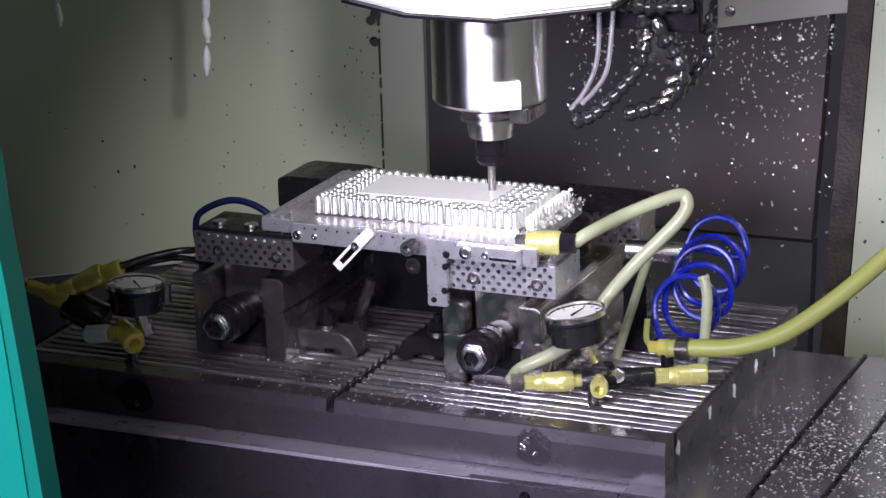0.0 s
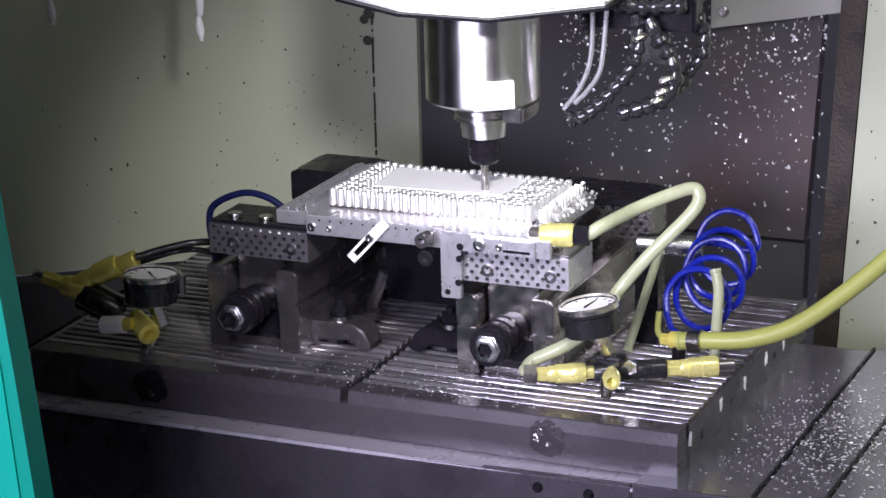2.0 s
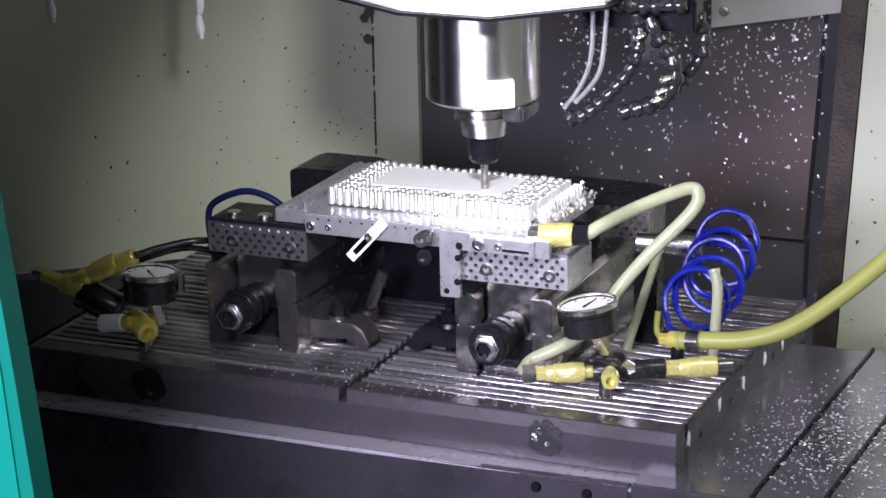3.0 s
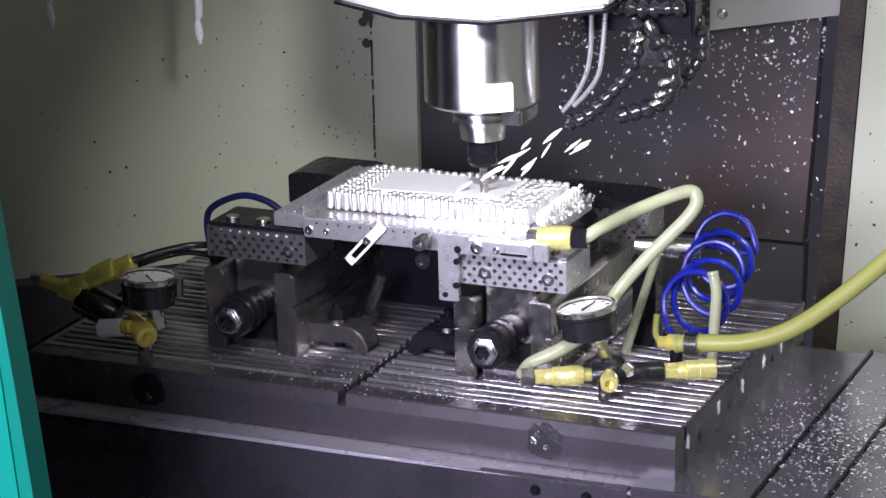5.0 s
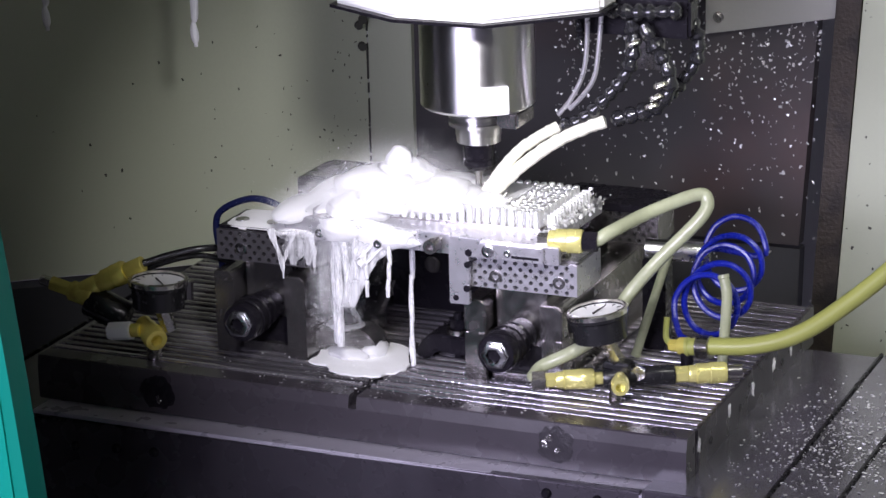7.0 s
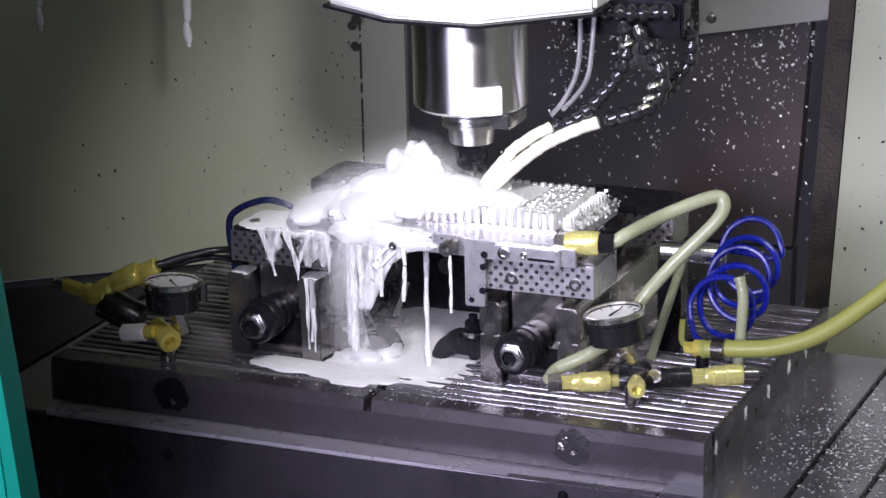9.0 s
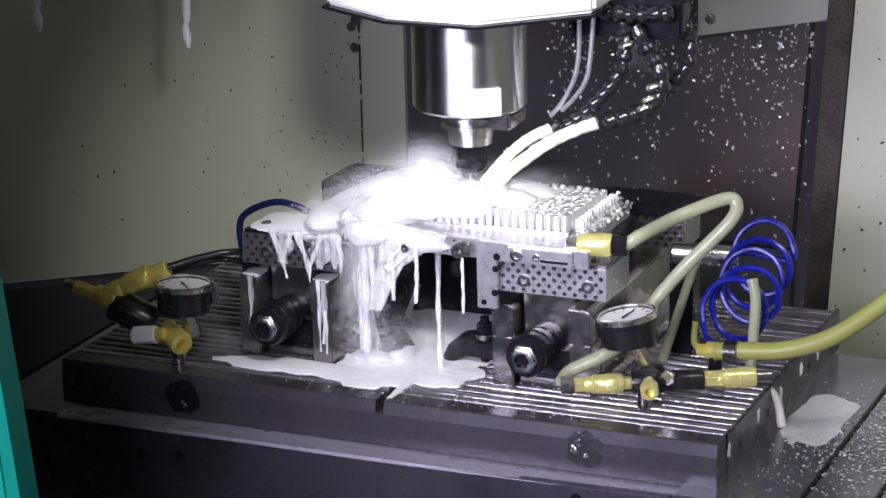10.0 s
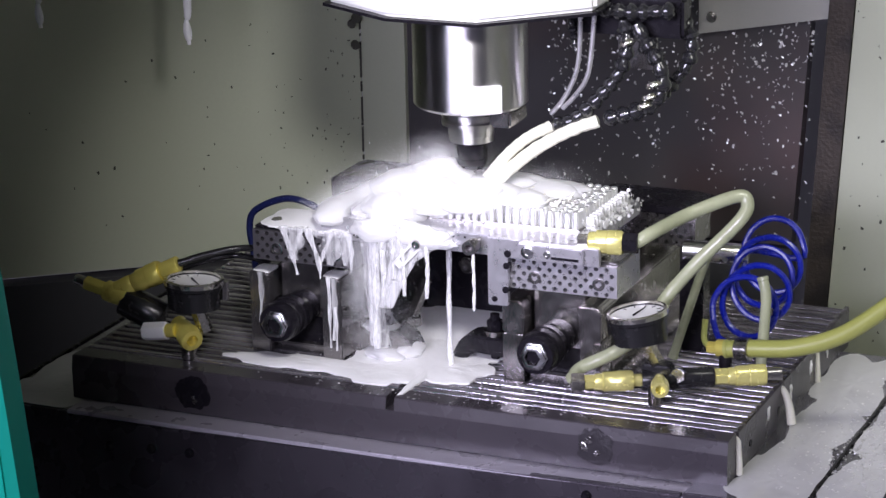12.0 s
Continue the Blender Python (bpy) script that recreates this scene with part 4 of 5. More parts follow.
def head():
    h = thing("spindle_head", (SX, SY, 0.24), "white cast spindle head with polished steel spindle nose", "spindle head")
    z = 0.354
    f, c = SY - 0.09, 0.045
    outline = [(SX - c, f), (SX + c, f), (SX + c + 0.084, f + 0.084), (SX + c + 0.084, f + 0.30), (SX - c - 0.084, f + 0.30), (SX - c - 0.084, f + 0.084 * 0.55), ]
    bm = B()
    prism(bm, outline, z, 1.0, "z")
    part("casting", bm, CASTING, h, bevel=0.004)
    bm = B()
    k = 0.0022
    prism(bm, [(SX + (x - SX) * (1 + k * 8), y - k if y < SY else y) for x, y in outline], z - 0.0035, z - 0.0005, "z")
    part("gasket", bm, BLACK, h, "black rubber lip")
    bm = B()
    lathe(bm, (SX, SY, z), (SX, SY, 0.2555), [(0, 0.055), (0.97, 0.055), (1, 0.052), (1, 0.03), (1, 0)], 64)
    part("nose", bm, TURNED, h, "polished steel nose cylinder")
    bm = B()
    box(bm, -0.0195, 0.0195, -0.0575, -0.045, 0.2575, 0.2843)
    bmesh.ops.rotate(bm, verts=bm.verts, cent=(0, 0, 0), matrix=Matrix.Rotation(radians(33), 3, "Z"))
    bmesh.ops.translate(bm, verts=bm.verts, vec=(SX, SY, 0))
    part("nose_plate", bm, PINALLOY, h, "bright milled flat on the nose", bevel=0.0008)
    bm = B()
    box(bm, 0.028, 0.05, -0.024, 0.02, 0.2395, 0.2555)
    bmesh.ops.translate(bm, verts=bm.verts, vec=(SX, SY, 0))
    part("drive_key", bm, VISE, h, "dull grey drive key", bevel=0.0025)
    bm = B()
    top, low = 0.2585, 0.2185
    steps = [(0.2585, 0.024), (0.248, 0.024), (0.2475, 0.0285), (0.244, 0.0285), (0.2425, 0.0245), (0.24, 0.0245), (0.2395, 0.0285), (0.2362, 0.0285), (0.2352, 0.0222), (0.2265, 0.0222), (0.226, 0.0215), (0.2195, 0.0212), (0.2185, 0.0145)]
    lathe(bm, (SX, SY, top), (SX, SY, low), [((top - z) / (top - low), r) for z, r in steps], 40)
    holder = part("tool_holder", bm, TURNED, h, "grooved steel tool holder")
    bm = B()
    lathe(bm, (SX, SY, 0.2195), (SX, SY, 0.1924), [(0, 0), (0, 0.0135), (0.1, 0.0154), (0.55, 0.0154), (0.57, 0.0146), (0.63, 0.0146), (0.65, 0.0154), (0.85, 0.0154), (1, 0.0125), (1, 0)], 18)
    part("collet_nut", bm, BLACK, holder, "black collet nut")
    bm = B()
    lathe(bm, (SX, SY, 0.194), (SX, SY, 0.163), [(0, 0), (0, 0.004), (0.98, 0.0039), (1, 0.0032), (1, 0)], 14)
    part("end_mill", bm, WORN, holder, "slim steel end mill")


head()


def bead_chain(points, r, g):
    """A jointed coolant hose: waisted beads strung along a line."""
    path = spline(points, 10)
    step, at_last = r * 1.4, None
    for c in path:
        if at_last is None or (c - at_last).length >= step:
            if at_last is not None:
                way = (c - at_last).normalized()
                bm = B()
                k = random.uniform(0.82, 1.16)
                lathe(bm, at_last - way * r * 0.2, c + way * r * 0.1, [(0, 0), (0, r * 0.62), (0.2, r * 0.7), (0.45, r * k), (0.7, r * k), (0.9, r * 0.75), (1, r * 0.6), (1, 0)], 12)
                part("bead", bm, BEAD, g)
            at_last = c


def coolant_lines():
    m = thing("coolant_manifold", (0.23, 0.2, 0.33), "black coolant manifold with wet jointed hoses", "coolant manifold")
    bm = B()
    box(bm, 0.172, 0.285, 0.19, 0.215, 0.322, 0.36)
    part("block", bm, BLACK, m, bevel=0.003)
    bm = B()
    box(bm, 0.212, 0.25, 0.215, 0.222, 0.285, 0.33)
    part("bracket", bm, VISE, m, "grey sheet bracket", bevel=0.001)
    for pts, r in (([(0.2295, 0.18, 0.338), (0.2339, 0.18, 0.3239), (0.2322, 0.18, 0.3049), (0.2238, 0.18, 0.2853), (0.2096, 0.18, 0.2678), (0.1925, 0.18, 0.25), (0.1752, 0.18, 0.2364), (0.1596, 0.18, 0.2324)], 0.0068),
                   ([(0.2434, 0.18, 0.3353), (0.2517, 0.18, 0.3197), (0.2629, 0.18, 0.3044), (0.269, 0.18, 0.2886), (0.2658, 0.18, 0.2694), (0.2519, 0.18, 0.2564), (0.2266, 0.18, 0.2472), (0.2067, 0.18, 0.2412)], 0.0079),
                   ([(0.2692, 0.21, 0.345), (0.2803, 0.21, 0.3342), (0.2871, 0.21, 0.3185), (0.2861, 0.21, 0.3022), (0.2779, 0.21, 0.2863), (0.264, 0.21, 0.2705), (0.2499, 0.21, 0.2557), (0.235, 0.2, 0.248)], 0.0065),
                   ([(0.176, 0.185, 0.335), (0.178, 0.185, 0.32), (0.182, 0.185, 0.302)], 0.0036),
                   ([(0.205, 0.182, 0.3476), (0.2378, 0.18, 0.3472), (0.2655, 0.18, 0.3501), (0.2874, 0.18, 0.3515)], 0.0068)):
        bead_chain(pts, r * 1.12, m)
    for pts in ([(0.1873, 0.18, 0.345), (0.186, 0.18, 0.3071), (0.1813, 0.18, 0.2821), (0.1697, 0.18, 0.2592), (0.1569, 0.18, 0.2433)],
                [(0.2014, 0.18, 0.345), (0.1973, 0.18, 0.3024), (0.1927, 0.18, 0.2802), (0.1812, 0.18, 0.2629), (0.1684, 0.18, 0.2497)]):
        bm = B()
        tube(bm, pts, 0.0024, 10)
        part("pipe", bm, ALLOY, m, "thin bent steel pipe")
    for c in ((0.2355, 0.1735, 0.322), (0.262, 0.172, 0.284), (0.258, 0.172, 0.272), (0.253, 0.172, 0.263)):
        bm = B()
        lathe(bm, c, (c[0] + 0.002, c[1] - 0.001, c[2] - 0.0045), [(0, 0), (0, 0.0068), (0.3, 0.0078), (0.8, 0.0078), (1, 0.0066), (1, 0)], 12)
        part("clamp_ring", bm, NICKEL, m, "bright ring on the hose")


coolant_lines()
# strings of coolant hanging from the enclosure's top
for x, z, n in ((-0.4533, 0.271, 5), (-0.274, 0.2655, 7)):
    bm = B()
    tube(bm, [(x - 0.002, 0.25, 0.45), (x + 0.001, 0.25, z + 0.045), (x - 0.001, 0.25, z + 0.025), (x + 0.0005, 0.25, z + 0.008), (x + 0.001, 0.25, z)], 0.0045, 9, 6,
         lambda s: 0.35 + 0.65 * abs(math.sin(s * 7)) if s < 0.9 else 0.5)
    single("hanging_drip", bm, COOLANT, (x, 0.25, 0.45), "glistening string of coolant hanging from above", "coolant drip", "hanging drips")

# ---- chips and specks ----
def chip_place():
    x, y = random.triangular(0.34, 0.64, 0.43), random.triangular(-0.02, 0.33, 0.12)
    return (x, y, (-0.0418 if x < 0.411 else -0.0386 if x < 0.474 else -0.0356) + 0.0004)


single("stuck_chips", chips(B(), 800, lambda: (random.uniform(-0.02, 0.295), 0.6265, 0.27 - abs(random.gauss(0, 0.16)) * (1 if random.random() < 0.6 else 0.5)), 0.0024, (0, 1, 0)), FLAKE, (0.1, 0.6265, 0.1),
       "bright aluminium chips stuck on the way cover", "chips", "", "stuff")
rides(single("scattered_chips", chips(B(), 1500, chip_place, 0.0023, (0, 0, 1)), FLAKE, (0.4, 0.1, -0.035),
             "white aluminium chips scattered on the way covers", "chips", "", "stuff"))
rides(single("table_chips", chips(B(), 300, lambda: (random.triangular(-0.2, 0.31, 0.05), random.choice((0.012, 0.021, 0.03, 0.05, 0.06, 0.085)) + random.gauss(0, 0.006), 0.0008), 0.0017, (0, 0, 1)), FLAKE, (0, 0.03, 0),
             "small chips in the coolant on the table", "chips", "", "stuff"))
single("wall_specks", chips(B(), 60, lambda: (random.uniform(0.315, 0.44), 0.603, random.uniform(-0.1, 0.3)), 0.0024, (0, 1, 0)), SPECK, (0.38, 0.603, 0.1), "dark specks on the pale wall", "specks", "", "stuff")


def left_speck():
    d = random.choice((0.02, 0.05, 0.1, 0.2, 0.3)) * random.uniform(0.2, 1.4)
    return (SEAM.x - d * math.cos(radians(52)) + 0.0005, SEAM.y - d * math.sin(radians(52)) - 0.0012, random.uniform(0.02, 0.3))


single("wall_specks", chips(B(), 120, left_speck, 0.0021, (0.79, -0.62, 0)), SPECK, (-0.3, 0.55, 0.1), "dark specks on the side wall", "specks", "", "stuff")
bm = B()
z = 0.3
while z > -0.05:
    tall = random.choice((0.003, 0.006, 0.012, 0.03))
    wide = random.uniform(0.0004, 0.0012)
    box(bm, SEAM.x - wide, SEAM.x + wide, SEAM.y - 0.002, SEAM.y + 0.002, z - tall, z)
    z -= tall + random.uniform(0.0, 0.008)
for z, x in ((0.19, -0.258), (0.222, -0.256), (0.236, -0.275), (0.215, -0.262)):
    cyl(bm, (x, 0.615, z), (x + 0.006, 0.606, z), 0.005, seg=10)
single("seam_bolts", bm, SPECK, (SEAM.x, SEAM.y, 0.1), "dark dirty seam and bolts between two wall panels", "seam", "", "structure")


# ---- coolant ----
def travel(t):
    """How far the table has gone at t seconds."""
    for (a, ax, ay), (b, bx, by) in zip(TRAVEL, TRAVEL[1:]):
        if t <= b:
            s = (t - a) / (b - a)
            return Vector((ax + (bx - ax) * s, ay + (by - ay) * s, 0))
    return Vector((TRAVEL[-1][1], TRAVEL[-1][2], 0))


WATER = []  # (object, rows)
TANK = Vector((SX + 0.02, SY + 0.12, 0.6))  # the coolant waits inside the head


def flow(ob, rows):
    WATER.append((ob, rows))


NOZZLES = (((0.157, 0.18, 0.2318), (0.138, 0.168, 0.2215), (0.122, 0.156, 0.207), (0.106, 0.145, 0.186), (0.094, 0.136, 0.166)),
           ((0.2045, 0.18, 0.2405), (0.175, 0.172, 0.2285), (0.146, 0.16, 0.211), (0.12, 0.148, 0.188), (0.1, 0.134, 0.166)))


def jets():
    for n, line in enumerate(NOZZLES):
        path = spline(line, 6)
        count = 8
        for k in range(count):
            lo, hi = int(k * (len(path) - 1) / count), int((k + 1) * (len(path) - 1) / count)
            pts = path[lo:hi + 1]
            if k:
                pts = [path[lo - 1]] + pts
            bm = B()
            tube(bm, pts, 0.0062 if n else 0.0056, 12, 3, lambda s, k=k: 1 + 0.04 * math.sin(9 * s + k * 2))
            for v in bm.verts:
                v.co += Vector((0.0006, 0.0006, 0.0009)) * noise.noise(v.co * 140)
            ob = single("coolant_jet", bm, JET, tuple(path[lo]), "smooth white jet of coolant from the nozzle", "coolant jet", "coolant jets")
            home = path[lo]
            start = 5.02 + 0.012 * k
            rows = [(0, TANK), (start, TANK), (start + 0.1, home)]
            t = start + 0.3
            while t < 12:
                rows.append((t, home + Vector((random.uniform(-1, 1), random.uniform(-1, 1), random.uniform(-1, 1))) * 0.0004))
                t += 0.4
            flow(ob, rows + [(12, home)])


def clump(place, size, born, seed, label="white coolant splashing over the block", rough=0.14, wander=0.003, rides_table=True, material=None, name="coolant_splash", level=3, sinks=0.0):
    """A clump of flowing coolant that comes out of the head and then churns round its place."""
    bm = B()
    blob(bm, place, size, seed, rough, level)
    ob = single(name, bm, material or HEAP, tuple(place), label, "coolant", "coolant splashes")
    p = Vector(place)
    rows = [(0, TANK, 0), (born - 0.04, TANK, 0), (born, p + (travel(born) if rides_table else Vector()), 0)]
    t, spin = born + 0.2, 0
    rng = random.Random(seed)
    while t < 12:
        spin = rng.uniform(-9, 9)
        rows.append((t, p + (travel(t) if rides_table else Vector()) + Vector([rng.uniform(-wander, wander) for _ in range(3)]) - Vector((0, 0, sinks * min(max(t - 9.6, 0), 1))), spin))
        t += 0.25
    rows.append((12, p + (travel(12) if rides_table else Vector()) - Vector((0, 0, sinks)), spin))
    flow(ob, rows)
    return ob


def splashes():
    rng = random.Random(4)
    k = 1
    # sheet over the block below the jets
    for x, y, z, sx, sy, sz, born in (
            (0.085, 0.125, 0.168, 0.03, 0.02, 0.009, 5.12), (0.06, 0.125, 0.17, 0.034, 0.024, 0.011, 5.14), (0.03, 0.125, 0.172, 0.036, 0.026, 0.014, 5.17),
            (0.0, 0.125, 0.171, 0.036, 0.028, 0.014, 5.2), (-0.03, 0.125, 0.168, 0.03, 0.028, 0.012, 5.24), (0.05, 0.16, 0.171, 0.04, 0.02, 0.009, 5.2),
            (0.0, 0.165, 0.17, 0.04, 0.022, 0.01, 5.25), (-0.05, 0.14, 0.159, 0.026, 0.034, 0.008, 5.75), (-0.072, 0.135, 0.151, 0.026, 0.05, 0.006, 5.9), (-0.085, 0.15, 0.1505, 0.021, 0.075, 0.006, 6.1), (-0.045, 0.105, 0.156, 0.026, 0.03, 0.012, 6.0), (-0.094, 0.11, 0.147, 0.024, 0.052, 0.0105, 6.6)):
        clump((x, y, z), (sx, sy, sz), born, k, rough=0.1)
        k += 1
    # the heap that piles up where the jets strike
    for x, y, z, sx, sy, sz, born in ((-0.008, 0.122, 0.17, 0.056, 0.045, 0.022, 5.95), (0.035, 0.122, 0.17, 0.045, 0.036, 0.017, 5.6), (-0.03, 0.1, 0.157, 0.032, 0.04, 0.018, 6.0), (0.005, 0.125, 0.18, 0.034, 0.03, 0.02, 6.1)):
        clump((x, y, z), (sx, sy, sz), born, k + 70, rough=0.2, wander=0.002, level=4)
        k += 1
    # a film that creeps over the rest of the pins
    for x, y, z, sx, sy, sz, born in ((0.05, 0.155, 0.165, 0.045, 0.028, 0.006, 9.0), (0.07, 0.175, 0.165, 0.045, 0.026, 0.009, 9.8), (0.085, 0.17, 0.164, 0.048, 0.03, 0.0105, 10.5), (0.055, 0.18, 0.165, 0.055, 0.022, 0.012, 10.9), (0.105, 0.18, 0.164, 0.036, 0.022, 0.008, 11.3)):
        clump((x, y, z), (sx, sy, sz), born, k, "smooth foam over the pins", 0.1, 0.0008)
        k += 1
    # the crest that leaps up where the jets strike the pins
    for x, y, z, s, born in ((0.0, 0.12, 0.191, 0.014, 5.95), (0.02, 0.12, 0.194, 0.013, 8.4), (-0.018, 0.12, 0.19, 0.014, 8.3), (0.009, 0.12, 0.203, 0.011, 8.6), (0.001, 0.12, 0.212, 0.008, 8.7)):
        clump((x, y, z), (s, s, s * 1.3), born, k, rough=0.3, wander=0.005, sinks=0.045)
        k += 1
    # coolant heaped round the toe clamp
    for x, y, z, sx, sy, sz, born in ((-0.062, 0.12, 0.026, 0.02, 0.017, 0.0035, 6.35), (-0.05, 0.1, 0.004, 0.022, 0.014, 0.006, 6.6), (-0.03, 0.115, 0.006, 0.014, 0.02, 0.007, 6.8)):
        clump((x, y, z), (sx, sy, sz), born, k, "coolant breaking over the toe clamp", 0.25, 0.0012)
        k += 1
    # spray drops
    for _ in range(10):
        clump((rng.uniform(-0.08, 0.1), rng.uniform(0.08, 0.17), rng.uniform(0.185, 0.215)), (0.0008, 0.0008, 0.0012), rng.uniform(5.2, 6.5), k, wander=0.012, name="coolant_drop", label="flying drop of white coolant", level=1)
        k += 1


def fall(x, y, top, bottom, width, born, seed, label="thin white fall of coolant from the fixture"):
    """A falling strand in three rigid lengths that drop into place from the fixture's edge."""
    lengths = 3
    for n in range(lengths):
        a, b = top + (bottom - top) * n / lengths, top + (bottom - top) * (n + 1.08) / lengths
        bm = B()
        mid = Vector((x, y, a))
        pts = [(x + 0.002 * noise.noise(Vector((seed, a * 22, 0))), y, a), (x + 0.002 * noise.noise(Vector((seed, (a + b) * 11, 0))), y - 0.001, (a + b) / 2), (x + 0.002 * noise.noise(Vector((seed, b * 22, 0))), y, b)]
        tube(bm, pts, width, 10, 8, lambda s: 0.9 + 0.12 * math.sin(s * 7 + seed))
        for v in bm.verts:
            v.co.x += 0.45 * width * noise.noise(Vector((v.co.x * 60, v.co.y * 60, v.co.z * 22 + seed)))
        ob = single("coolant_fall", bm, TRICKLE, tuple(mid), label, "coolant fall", "coolant falls")
        up = Vector((x, y + 0.02, 0.155))
        rows = [(0, TANK, 0), (born - 0.04, TANK, 0), (born, up + travel(born), 0), (born + 0.08 * (n + 1), mid + travel(born + 0.1), 0)]
        t, rng = born + 0.45 + 0.1 * n, random.Random(seed * 7 + n)
        while t < 12:
            rows.append((t, mid + travel(t) + Vector((rng.uniform(-0.0003, 0.0003), 0, rng.uniform(-0.002, 0.002))), 0))
            t += 0.3
        flow(ob, rows + [(12, mid + travel(12), 0)])


def sheet(levels, y, born, seed, lean=0.0):
    """The broad curtain below the fixture, in rigid lengths: (height, left, right) from the top down."""
    for n, (p, q) in enumerate(zip(levels, levels[1:])):
        bm = B()
        rows = []
        for j in range(9):
            s = -0.06 + 1.12 * j / 8
            z, lo, hi = (p[k] + (q[k] - p[k]) * s for k in range(3))
            edge = [0.0022 * noise.noise(Vector((seed + e, z * 55, 1))) for e in (0, 9)]
            lo, hi = lo + edge[0], hi + edge[1]
            ring = []
            for i in range(20):
                a = 6.28319 * i / 20
                x = (lo + hi) / 2 + (hi - lo) / 2 * math.cos(a)
                fold = 0.001 * noise.noise(Vector((x * 130, seed, z * 16)))
                ring.append(bm.verts.new((x, y + lean * (levels[0][0] - z) + fold + (0.0016 + 0.001 * noise.noise(Vector((x * 90, z * 30, seed)))) * math.sin(a) * 1.6, z)))
            rows.append(ring)
        for u, v in zip(rows, rows[1:]):
            for i in range(20):
                bm.faces.new((u[i], u[(i + 1) % 20], v[(i + 1) % 20], v[i]))
        bm.faces.new(rows[0])
        bm.faces.new(rows[-1][::-1])
        mid = Vector(((p[1] + p[2]) / 2, y, p[0]))
        ob = single("coolant_curtain", bm, STREAM, tuple(mid), "white curtain of coolant pouring off the fixture", "coolant fall", "coolant falls")
        start = born + 0.06 * n
        rows = [(0, TANK, 0), (start - 0.04, TANK, 0), (start, mid + Vector((0, 0.02, 0.05)) + travel(start), 0), (start + 0.08, mid + travel(start), 0)]
        t, rng = start + 0.4, random.Random(seed * 5 + n)
        while t < 12:
            rows.append((t, mid + travel(t) + Vector((rng.uniform(-0.0015, 0.0015), rng.uniform(-0.001, 0.001), rng.uniform(-0.001, 0.001))), 0))
            t += 0.25
        flow(ob, rows + [(12, mid + travel(12), 0)])


def curtain(levels, y, born, seed, layers=4, lean=0.0):
    """A soft-edged curtain: thin sheets one behind the other, each narrower than the last."""
    for n in range(layers):
        g = 1.12 - 0.2 * n
        sheet([(z, (lo + hi) / 2 - (hi - lo) / 2 * g, (lo + hi) / 2 + (hi - lo) / 2 * g) for z, lo, hi in levels], y + 0.0032 * n, born + 0.02 * n, seed + n, lean)


def trickle(points, width, y, born, material=None):
    """A wavering thread of coolant that runs down the face of the vise."""
    bm = B()
    path = spline([(x, y, z) for x, z in points], 5)
    tube(bm, path, width, 8, 1, lambda s: 1.7 - 1.1 * s + 0.35 * math.sin(s * 11 + born))
    for v in bm.verts:
        v.co.y = y + (v.co.y - y) * 0.22
    top = Vector((points[0][0], y, points[0][1]))
    ob = single("coolant_trickle", bm, material or TRICKLE, tuple(top), "thin trickle of white coolant down the vise", "coolant fall", "coolant falls")
    flow(ob, [(0, TANK), (born - 0.04, TANK)] + [(t, top + travel(t)) for t in sorted({born, born + 0.3, 9, 10, 10.5, 11, 11.5, 12}) if t >= born])


